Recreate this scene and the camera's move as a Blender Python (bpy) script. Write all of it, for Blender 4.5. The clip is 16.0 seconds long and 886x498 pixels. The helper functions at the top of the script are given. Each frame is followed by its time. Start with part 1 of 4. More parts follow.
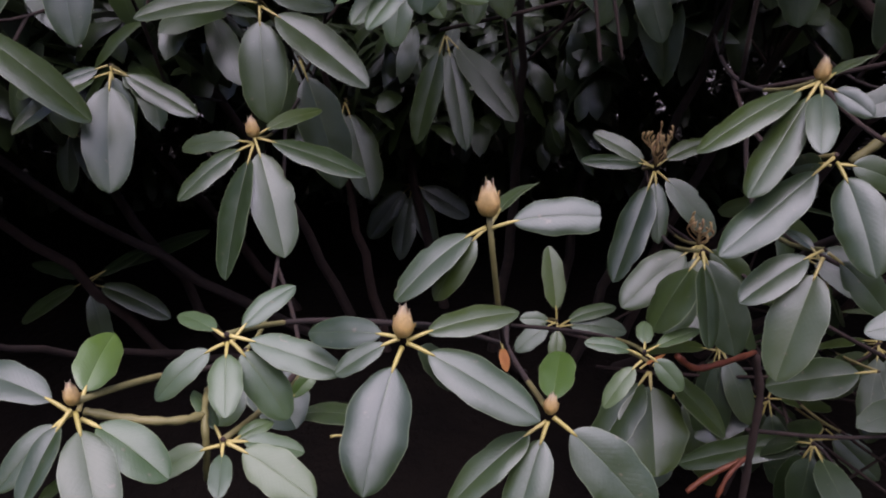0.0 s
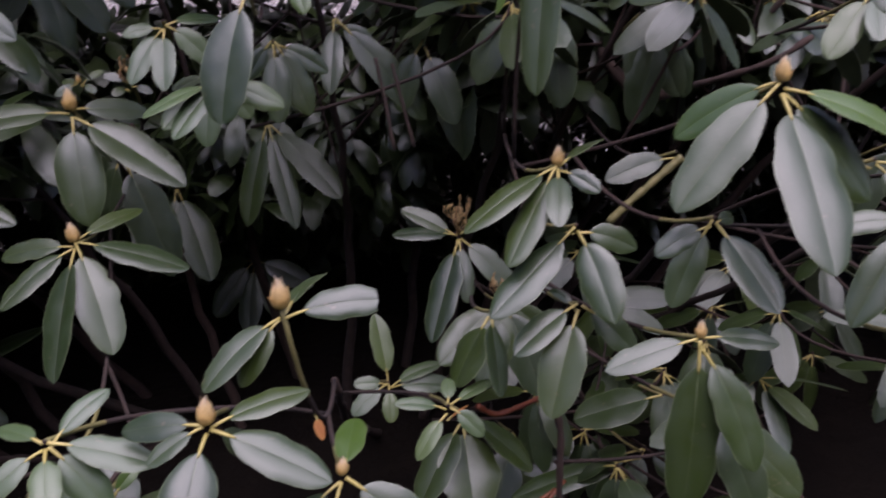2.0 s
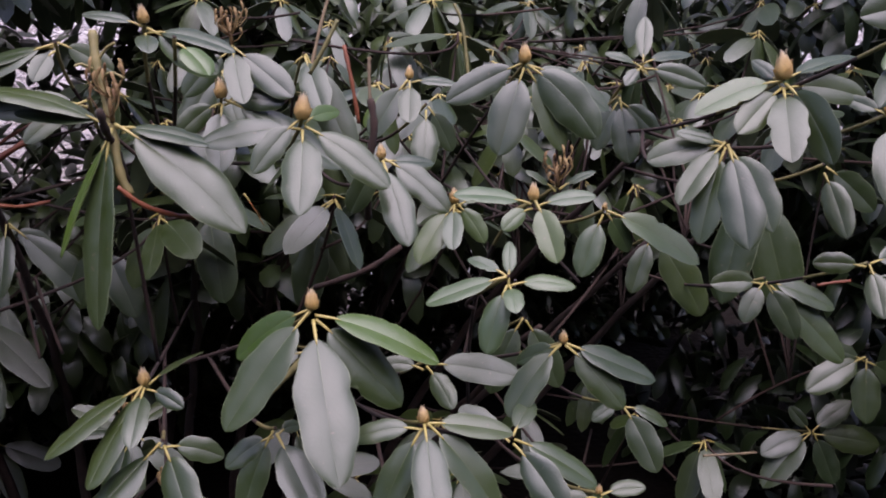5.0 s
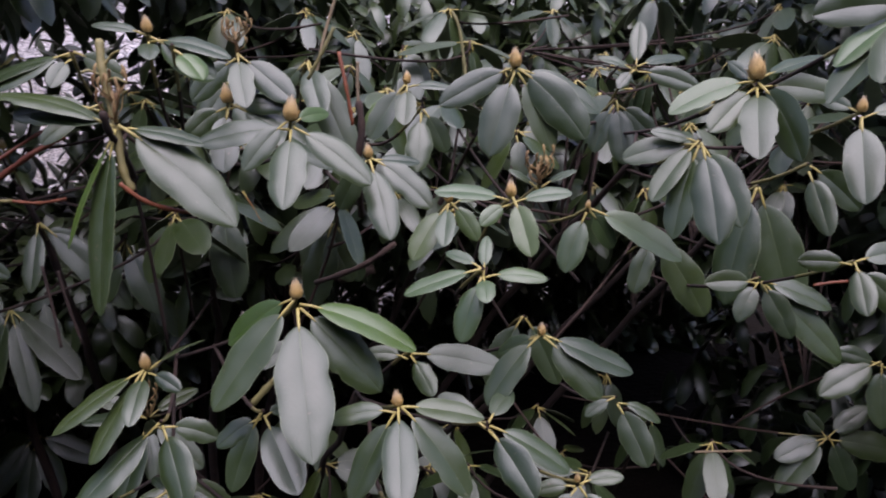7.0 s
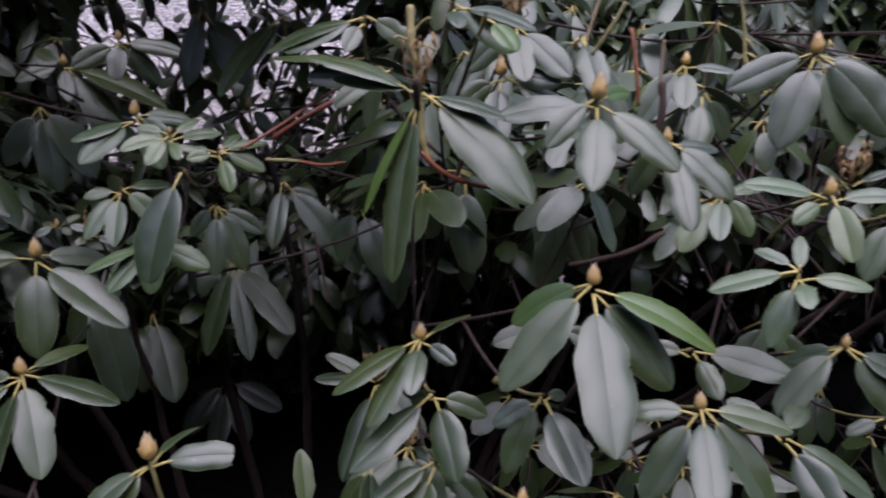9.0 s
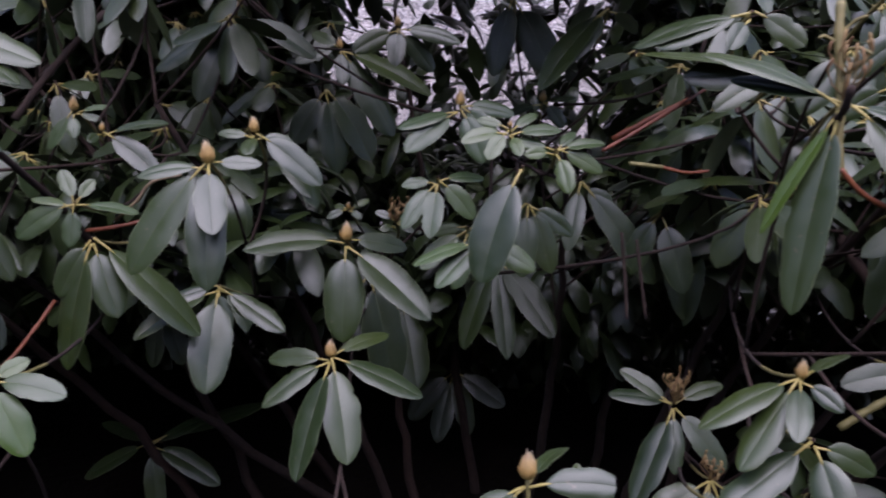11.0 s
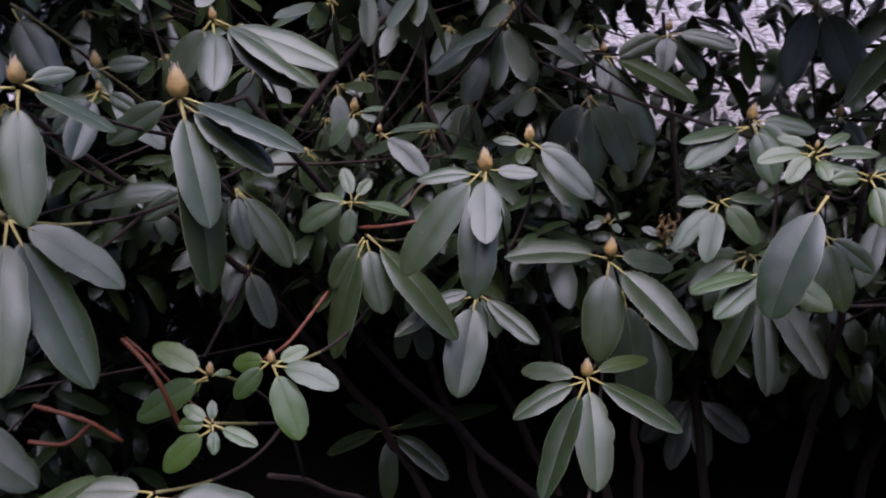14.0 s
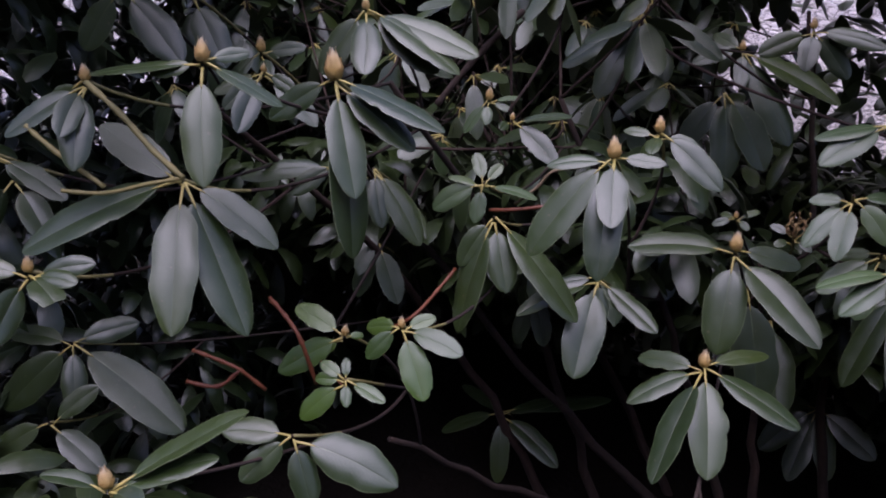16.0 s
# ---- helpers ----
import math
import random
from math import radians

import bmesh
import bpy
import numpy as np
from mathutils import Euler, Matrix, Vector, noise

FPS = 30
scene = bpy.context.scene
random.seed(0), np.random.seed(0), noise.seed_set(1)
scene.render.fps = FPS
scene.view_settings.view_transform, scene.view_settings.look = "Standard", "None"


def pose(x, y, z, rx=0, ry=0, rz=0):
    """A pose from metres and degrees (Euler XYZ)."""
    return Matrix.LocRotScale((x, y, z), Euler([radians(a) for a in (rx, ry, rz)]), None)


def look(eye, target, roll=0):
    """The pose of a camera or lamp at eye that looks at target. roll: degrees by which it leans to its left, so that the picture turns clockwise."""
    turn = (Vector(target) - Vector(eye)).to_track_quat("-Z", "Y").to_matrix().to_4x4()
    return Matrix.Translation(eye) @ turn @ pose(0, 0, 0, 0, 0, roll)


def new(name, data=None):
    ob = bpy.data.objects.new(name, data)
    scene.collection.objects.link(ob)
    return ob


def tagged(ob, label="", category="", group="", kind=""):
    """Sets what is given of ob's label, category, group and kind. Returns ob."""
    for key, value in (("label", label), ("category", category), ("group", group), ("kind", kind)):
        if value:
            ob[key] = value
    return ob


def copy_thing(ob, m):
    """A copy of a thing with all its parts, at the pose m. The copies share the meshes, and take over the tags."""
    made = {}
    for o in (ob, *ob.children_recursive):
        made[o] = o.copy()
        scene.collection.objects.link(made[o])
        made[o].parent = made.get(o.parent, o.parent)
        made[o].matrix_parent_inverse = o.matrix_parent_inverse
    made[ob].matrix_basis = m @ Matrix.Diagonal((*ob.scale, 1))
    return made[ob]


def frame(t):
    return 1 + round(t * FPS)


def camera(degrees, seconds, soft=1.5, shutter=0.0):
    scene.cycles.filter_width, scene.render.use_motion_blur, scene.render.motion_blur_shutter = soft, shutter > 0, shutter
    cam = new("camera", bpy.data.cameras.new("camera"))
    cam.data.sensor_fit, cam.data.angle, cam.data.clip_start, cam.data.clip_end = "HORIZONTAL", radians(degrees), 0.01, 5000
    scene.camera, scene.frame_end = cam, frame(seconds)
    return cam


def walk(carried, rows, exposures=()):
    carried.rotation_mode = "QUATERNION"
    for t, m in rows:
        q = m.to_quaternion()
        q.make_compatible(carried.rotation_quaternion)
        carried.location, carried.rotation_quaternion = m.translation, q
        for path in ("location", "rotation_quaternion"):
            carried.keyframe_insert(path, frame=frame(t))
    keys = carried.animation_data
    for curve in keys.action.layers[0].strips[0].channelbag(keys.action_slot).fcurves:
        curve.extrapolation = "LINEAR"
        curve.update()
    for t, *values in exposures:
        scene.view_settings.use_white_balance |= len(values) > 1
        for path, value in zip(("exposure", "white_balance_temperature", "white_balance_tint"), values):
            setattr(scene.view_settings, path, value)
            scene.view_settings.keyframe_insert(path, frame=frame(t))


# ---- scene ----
cam = camera(58.48, 16.0, soft=1.9, shutter=0.5)
PATH = [
    (0, (0.0017, 0.0006, 1.2020), (-0.0061, 0.8838, 0.7331), -1.11),
    (0.5, (0.0074, -0.0113, 1.2091), (0.0265, 0.8766, 0.7495), -1.13),
    (1, (0.0205, -0.0365, 1.2219), (0.0798, 0.8564, 0.7756), -1.26),
    (1.5, (0.0368, -0.0604, 1.2422), (0.1461, 0.8366, 0.8140), -1.53),
    (2, (0.0599, -0.0825, 1.2665), (0.2246, 0.8148, 0.8569), -1.79),
    (2.5, (0.1119, -0.1016, 1.2875), (0.3176, 0.7956, 0.8967), -2.42),
    (3, (0.1661, -0.1256, 1.3136), (0.4204, 0.7675, 0.9425), -2.37),
    (3.5, (0.2316, -0.1556, 1.3381), (0.5216, 0.7370, 0.9928), -2.10),
    (4, (0.2700, -0.1791, 1.3539), (0.6009, 0.7132, 1.0467), -1.42),
    (4.5, (0.3007, -0.1998, 1.3694), (0.6530, 0.6946, 1.0939), -1.18),
    (4.7, (0.3130, -0.2052, 1.3787), (0.6687, 0.6894, 1.1084), -1.19),
    (6.8, (0.3884, -0.2825, 1.3691), (0.7005, 0.6346, 1.1211), -2.04),
    (7, (0.3882, -0.2848, 1.3688), (0.6856, 0.6367, 1.1188), -1.96),
    (7.5, (0.3878, -0.2823, 1.3688), (0.6353, 0.6516, 1.1107), -1.67),
    (8, (0.3143, -0.2527, 1.3631), (0.5531, 0.6830, 1.1034), -0.73),
    (8.5, (0.2628, -0.2249, 1.3676), (0.4574, 0.7184, 1.0985), -0.09),
    (9, (0.2133, -0.2083, 1.3695), (0.3562, 0.7423, 1.0938), 0.50),
    (9.5, (0.1673, -0.1757, 1.3753), (0.2482, 0.7792, 1.0894), 0.92),
    (10, (0.1090, -0.1502, 1.3753), (0.1361, 0.8062, 1.0845), 1.32),
    (10.2, (0.0761, -0.1440, 1.3731), (0.0899, 0.8128, 1.0826), 1.74),
    (12.3, (-0.0968, -0.1025, 1.3648), (-0.2612, 0.8386, 1.0696), 1.57),
    (12.5, (-0.1103, -0.1008, 1.3656), (-0.2827, 0.8386, 1.0692), 1.75),
    (13, (-0.1327, -0.1008, 1.3646), (-0.3342, 0.8328, 1.0684), 1.90),
    (13.5, (-0.1301, -0.0990, 1.3686), (-0.3811, 0.8223, 1.0718), 1.96),
    (14, (-0.0890, -0.0956, 1.3723), (-0.4143, 0.8009, 1.0717), 1.84),
    (14.5, (-0.0612, -0.1009, 1.3713), (-0.4453, 0.7705, 1.0663), 2.05),
    (15, (-0.0446, -0.1134, 1.3655), (-0.4743, 0.7354, 1.0576), 2.21),
    (15.5, (-0.0530, -0.1344, 1.3623), (-0.5041, 0.7027, 1.0528), 2.35),
    (16, (-0.0720, -0.1561, 1.3667), (-0.5330, 0.6756, 1.0573), 2.45),
]
walk(cam, [(t, look(eye, target, roll)) for t, eye, target, roll in PATH], [(0.0, 2.0, 7250, 44), (4.5, 2.08, 7550, 46), (8.0, 1.96, 7300, 38), (10.0, 1.93, 7100, 41), (12.5, 1.94, 7000, 43), (16.0, 1.92, 7000, 46)])


# ---- daylight ----
world = bpy.data.worlds.new("overcast_sky")
scene.world = world
world.use_nodes = True
wn, wl = world.node_tree.nodes, world.node_tree.links
sky = wn.new("ShaderNodeTexSky")
sky.sky_type, sky.sun_disc = "NISHITA", False
sky.sun_elevation, sky.sun_rotation = radians(68), radians(184)
sky.air_density, sky.dust_density, sky.ozone_density = 1.0, 0.6, 2.5
wn["Background"].inputs["Strength"].default_value = 0.07
wl.new(sky.outputs[0], wn["Background"].inputs["Color"])

sun_data = bpy.data.lights.new("sun", "SUN")
sun_data.energy, sun_data.angle, sun_data.color = 1.5, radians(66), (0.74, 0.88, 1.0)
sun = new("sun", sun_data)
sun.matrix_world = pose(0, -1, 5, 18, 0, 4)


# ---- materials ----
def material(name):
    m = bpy.data.materials.new(name)
    m.use_nodes = True
    return m, m.node_tree.nodes, m.node_tree.links, m.node_tree.nodes["Principled BSDF"]


def ramp(nodes, stops):
    r = nodes.new("ShaderNodeValToRGB")
    while len(r.color_ramp.elements) < len(stops):
        r.color_ramp.elements.new(0.5)
    for el, (at, col) in zip(r.color_ramp.elements, stops):
        el.position, el.color = at, (*col, 1)
    return r


def math_node(nodes, links, op, a, b=None):
    n = nodes.new("ShaderNodeMath")
    n.operation = op
    for k, v in enumerate((a, b)):
        if v is None:
            continue
        if isinstance(v, (int, float)):
            n.inputs[k].default_value = v
        else:
            links.new(v, n.inputs[k])
    return n.outputs[0]


def mix(nodes, links, fac, a, b):
    n = nodes.new("ShaderNodeMix")
    n.data_type = "RGBA"
    for k, v in ((0, fac), (6, a), (7, b)):
        if isinstance(v, (int, float)):
            n.inputs[k].default_value = v
        elif isinstance(v, tuple):
            n.inputs[k].default_value = (*v, 1)
        else:
            links.new(v, n.inputs[k])
    return n.outputs[2]


def leaf_material(name, dark, light, rough, edge):
    """Leathery leaf: u runs from stalk to tip, v across. Sunken midrib, pale at its foot, faint side veins, patches of
    grey-green, scars and a paler rim.
    """
    m, n, l, bsdf = material(name)
    uv = n.new("ShaderNodeTexCoord")
    sep = n.new("ShaderNodeSeparateXYZ")
    l.new(uv.outputs["UV"], sep.inputs[0])
    along = sep.outputs[0]
    across = math_node(n, l, "ABSOLUTE", math_node(n, l, "SUBTRACT", sep.outputs[1], 0.5))
    info = n.new("ShaderNodeObjectInfo")

    def grain(scale, detail):
        g = n.new("ShaderNodeTexNoise")
        g.inputs["Scale"].default_value, g.inputs["Detail"].default_value = scale, detail
        l.new(uv.outputs["Object"], g.inputs["Vector"])
        return g.outputs[0]

    blotch, fine = grain(45, 5), grain(420, 3)
    tone = math_node(n, l, "ADD", math_node(n, l, "MULTIPLY", info.outputs["Random"], 0.7), math_node(n, l, "MULTIPLY", blotch, 0.45))
    base = ramp(n, [(0.1, dark), (0.95, light)])
    l.new(tone, base.inputs[0])
    drift = math_node(n, l, "FRACT", math_node(n, l, "MULTIPLY", info.outputs["Random"], 7.31))
    older = mix(n, l, math_node(n, l, "MULTIPLY", math_node(n, l, "POWER", drift, 2.0), 0.5), base.outputs[0], tuple(q * k for q, k in zip(light, (1.7, 1.35, 0.55))))
    rib = ramp(n, [(0.007, (1, 1, 1)), (0.018, (0, 0, 0))])
    l.new(across, rib.inputs[0])
    foot = ramp(n, [(0.02, (0.75,) * 3), (0.35, (0.12,) * 3), (1.0, (0.05,) * 3)])
    l.new(along, foot.inputs[0])
    rim = ramp(n, [(0.480, (0, 0, 0)), (0.499, (1, 1, 1))])
    l.new(across, rim.inputs[0])
    # grey-green film mixed in by noise, thicker in patches
    film = ramp(n, [(0.40, (0, 0, 0)), (0.72, (1, 1, 1))])
    l.new(math_node(n, l, "ADD", math_node(n, l, "MULTIPLY", blotch, 0.65), math_node(n, l, "MULTIPLY", fine, 0.35)), film.inputs[0])
    col = mix(n, l, math_node(n, l, "MULTIPLY", film.outputs[0], 0.14), older, (0.075, 0.105, 0.085))
    col = mix(n, l, math_node(n, l, "MULTIPLY", rib.outputs[0], foot.outputs[0]), col, edge)
    col = mix(n, l, math_node(n, l, "MULTIPLY", rim.outputs[0], 0.6), col, edge)
    fleck = ramp(n, [(0.70, (0, 0, 0)), (0.75, (1, 1, 1))])
    l.new(grain(150, 2), fleck.inputs[0])
    col = mix(n, l, math_node(n, l, "MULTIPLY", fleck.outputs[0], 0.5), col, (0.13, 0.10, 0.06))
    l.new(col, bsdf.inputs["Base Color"])
    worn = ramp(n, [(0.3, (rough - 0.06,) * 3), (0.75, (rough + 0.12,) * 3)])
    l.new(math_node(n, l, "ADD", math_node(n, l, "MULTIPLY", blotch, 0.6), math_node(n, l, "MULTIPLY", fine, 0.4)), worn.inputs[0])
    l.new(worn.outputs[0], bsdf.inputs["Roughness"])
    # side veins run forward from the midrib and sink a little
    slant = math_node(n, l, "SUBTRACT", math_node(n, l, "MULTIPLY", along, 16), math_node(n, l, "MULTIPLY", across, 9))
    vein = math_node(n, l, "POWER", math_node(n, l, "ABSOLUTE", math_node(n, l, "SINE", math_node(n, l, "MULTIPLY", slant, 3.1416))), 0.4)
    bump = n.new("ShaderNodeBump")
    bump.inputs["Strength"].default_value, bump.inputs["Distance"].default_value = 0.5, 0.0007
    height = math_node(n, l, "ADD", math_node(n, l, "MULTIPLY", vein, math_node(n, l, "MULTIPLY", blotch, 0.20)), math_node(n, l, "ADD", blotch, math_node(n, l, "MULTIPLY", fine, 0.28)))
    height = math_node(n, l, "SUBTRACT", height, math_node(n, l, "MULTIPLY", rib.outputs[0], 0.5))
    l.new(height, bump.inputs["Height"])
    l.new(bump.outputs[0], bsdf.inputs["Normal"])
    bsdf.inputs["Specular IOR Level"].default_value = 0.76
    return m


def plain_material(name, a, b, rough, scale, bump_depth=0.0004):
    m, n, l, bsdf = material(name)
    tc = n.new("ShaderNodeTexCoord")
    noise_a, noise_b = n.new("ShaderNodeTexNoise"), n.new("ShaderNodeTexNoise")
    noise_a.inputs["Scale"].default_value, noise_a.inputs["Detail"].default_value = scale, 6
    noise_b.inputs["Scale"].default_value, noise_b.inputs["Detail"].default_value = scale * 6, 3
    info = n.new("ShaderNodeObjectInfo")
    for k in (noise_a, noise_b):
        l.new(tc.outputs["Object"], k.inputs["Vector"])
    tone = math_node(n, l, "ADD", math_node(n, l, "MULTIPLY", noise_a.outputs[0], 0.7), math_node(n, l, "MULTIPLY", info.outputs["Random"], 0.3))
    base = ramp(n, [(0.3, a), (0.75, b)])
    l.new(tone, base.inputs[0])
    l.new(base.outputs[0], bsdf.inputs["Base Color"])
    bsdf.inputs["Roughness"].default_value = rough
    bump = n.new("ShaderNodeBump")
    bump.inputs["Strength"].default_value, bump.inputs["Distance"].default_value = 0.6, bump_depth
    l.new(noise_b.outputs[0], bump.inputs["Height"])
    l.new(bump.outputs[0], bsdf.inputs["Normal"])
    return m


def bud_material():
    """Bud scales: ochre at the foot, tan, with cream to pinkish dry tips."""
    m = plain_material("bud_scale", (0.75, 0.70, 0.62), (1.0, 1.0, 1.0), 0.5, 8, 0.02)
    n, l = m.node_tree.nodes, m.node_tree.links
    tc, sep = n.new("ShaderNodeTexCoord"), n.new("ShaderNodeSeparateXYZ")
    l.new(tc.outputs["Object"], sep.inputs[0])
    grade = ramp(n, [(0.02, (0.40, 0.26, 0.05)), (0.30, (0.72, 0.44, 0.13)), (0.70, (0.86, 0.60, 0.29)), (1.0, (0.92, 0.78, 0.58))])
    l.new(sep.outputs[2], grade.inputs[0])
    tint = n.new("ShaderNodeMix")
    tint.data_type, tint.blend_type = "RGBA", "MULTIPLY"
    tint.inputs[0].default_value = 1.0
    bsdf = n["Principled BSDF"]
    l.new(bsdf.inputs["Base Color"].links[0].from_socket, tint.inputs[6])
    l.new(grade.outputs[0], tint.inputs[7])
    l.new(tint.outputs[2], bsdf.inputs["Base Color"])
    return m


GREEN = leaf_material("leaf_dark_green", (0.008, 0.022, 0.0035), (0.022, 0.042, 0.008), 0.38, (0.20, 0.24, 0.13))
PALE = leaf_material("leaf_pale_green", (0.022, 0.050, 0.014), (0.046, 0.084, 0.026), 0.42, (0.22, 0.25, 0.12))
FRESH = leaf_material("leaf_fresh_green", (0.014, 0.042, 0.003), (0.038, 0.086, 0.008), 0.40, (0.18, 0.23, 0.09))
UNDER = plain_material("leaf_underside", (0.06, 0.085, 0.04), (0.10, 0.125, 0.06), 0.6, 60)
PETIOLE = plain_material("leaf_stalk", (0.34, 0.27, 0.07), (0.50, 0.40, 0.14), 0.45, 120)
BUD = bud_material()
STEM = plain_material("young_stem", (0.13, 0.12, 0.04), (0.26, 0.21, 0.08), 0.6, 90, 0.0006)
BARK = plain_material("branch_bark", (0.020, 0.012, 0.009), (0.050, 0.026, 0.018), 0.95, 50, 0.0012)
REDBARK = plain_material("red_twig_bark", (0.11, 0.024, 0.010), (0.22, 0.060, 0.022), 0.55, 60, 0.0006)
DEADTWIG = plain_material("dead_twig", (0.13, 0.09, 0.05), (0.25, 0.18, 0.10), 0.75, 80, 0.0006)
SPENT = plain_material("spent_flower_stalk", (0.17, 0.085, 0.035), (0.34, 0.23, 0.09), 0.7, 90, 0.0005)
# near-black and dull: the deep shade under the bush is put into this colour
SHADED_SOIL = plain_material("soil", (0.004, 0.003, 0.0025), (0.010, 0.007, 0.005), 1.0, 6, 0.02)
SHADED_SOIL.node_tree.nodes["Principled BSDF"].inputs["Specular IOR Level"].default_value = 0.1
DARKWALL = plain_material("dark_block_wall", (0.035, 0.032, 0.028), (0.08, 0.072, 0.06), 0.9, 3, 0.004)
DRYLEAF = plain_material("dry_leaf", (0.26, 0.075, 0.022), (0.46, 0.19, 0.05), 0.75, 60)

WALL, _n, _l, _b = material("white_roughcast")
_tc = _n.new("ShaderNodeTexCoord")
_map = _n.new("ShaderNodeMapping")
_map.inputs["Scale"].default_value = (1, 1, 2.1)
_l.new(_tc.outputs["Object"], _map.inputs[0])
_warp, _cell, _stain = _n.new("ShaderNodeTexNoise"), _n.new("ShaderNodeTexVoronoi"), _n.new("ShaderNodeTexNoise")
_warp.inputs["Scale"].default_value, _warp.inputs["Detail"].default_value = 18, 4
_cell.feature, _cell.inputs["Scale"].default_value = "DISTANCE_TO_EDGE", 24
_stain.inputs["Scale"].default_value = 2.5
_l.new(_map.outputs[0], _warp.inputs["Vector"])
_l.new(mix(_n, _l, 0.12, _map.outputs[0], _warp.outputs[1]), _cell.inputs["Vector"])
_l.new(_map.outputs[0], _stain.inputs["Vector"])
_gap = ramp(_n, [(0.0, (0.30, 0.25, 0.23)), (0.08, (0.95, 0.87, 0.83))])
_l.new(_cell.outputs[0], _gap.inputs[0])
_l.new(mix(_n, _l, math_node(_n, _l, "MULTIPLY", _stain.outputs[0], 0.12), _gap.outputs[0], (0.62, 0.55, 0.56)), _b.inputs["Base Color"])
_bump = _n.new("ShaderNodeBump")
_bump.inputs["Strength"].default_value, _bump.inputs["Distance"].default_value = 1.0, 0.03
_l.new(math_node(_n, _l, "ADD", math_node(_n, _l, "MINIMUM", _cell.outputs[0], 0.2), math_node(_n, _l, "MULTIPLY", _warp.outputs[0], 0.3)), _bump.inputs["Height"])
_l.new(_bump.outputs[0], _b.inputs["Normal"])
_b.inputs["Roughness"].default_value = 0.85


# ---- building helpers ----
def mesh_object(name, verts, faces, mats, parent=None, slots=None, uvs=None, smooth=True):
    me = bpy.data.meshes.new(name)
    me.from_pydata([tuple(v) for v in verts], [], faces)
    for m in mats:
        me.materials.append(m)
    if slots is not None:
        me.polygons.foreach_set("material_index", slots)
    if uvs is not None:
        layer = me.uv_layers.new(name="UVMap")
        idx = np.empty(len(me.loops), int)
        me.loops.foreach_get("vertex_index", idx)
        layer.data.foreach_set("uv", np.asarray(uvs)[idx].ravel())
    if smooth:
        me.polygons.foreach_set("use_smooth", [True] * len(faces))
    me.update()
    ob = new(name, me)
    ob.parent = parent
    return ob


def tube_data(points, radii, sides=7):
    """Verts and faces of a closed tapered tube along points."""
    pts = [Vector(p) for p in points]
    verts, faces = [], []
    side = None
    for k, p in enumerate(pts):
        d = (pts[min(k + 1, len(pts) - 1)] - pts[max(k - 1, 0)]).normalized()
        if side is None:
            side = d.orthogonal().normalized()
        side = (side - d * side.dot(d)).normalized()
        other = d.cross(side)
        for j in range(sides):
            a = 2 * math.pi * j / sides
            verts.append(p + (side * math.cos(a) + other * math.sin(a)) * radii[k])
    for k in range(len(pts) - 1):
        for j in range(sides):
            a, b = k * sides + j, k * sides + (j + 1) % sides
            faces.append((a, b, b + sides, a + sides))
    faces.append(tuple(range(sides - 1, -1, -1)))
    faces.append(tuple(range((len(pts) - 1) * sides, len(pts) * sides)))
    return verts, faces


def bezier(a, b, c, t):
    return a * (1 - t) ** 2 + b * (2 * t * (1 - t)) + c * t * t


def half_width(u, blunt, tip):
    """Outline of the blade from stalk (0) to tip (1): oblong, rounded to the stalk, a blunt tip with a short point."""
    x = 2 * u ** blunt - 1
    return max(0.0, 1 - abs(x) ** 2.35) ** (0.66 if x < 0 else tip)


def leaf_frame(az, el, twist):
    a, e, t = radians(az), radians(el), radians(twist)
    out = Vector((math.cos(a), math.sin(a), 0))
    d = out * math.cos(e) + Vector((0, 0, 1)) * math.sin(e)
    up = Vector((0, 0, 1)) * math.cos(e) - out * math.sin(e)
    side = d.cross(up)
    return d, side * math.cos(t) + up * math.sin(t), up * math.cos(t) - side * math.sin(t)


ACROSS = {7: (-1.0, -0.8, -0.45, -0.06, 0.0, 0.06, 0.45, 0.8, 1.0), 5: (-1.0, -0.5, 0.0, 0.5, 1.0)}


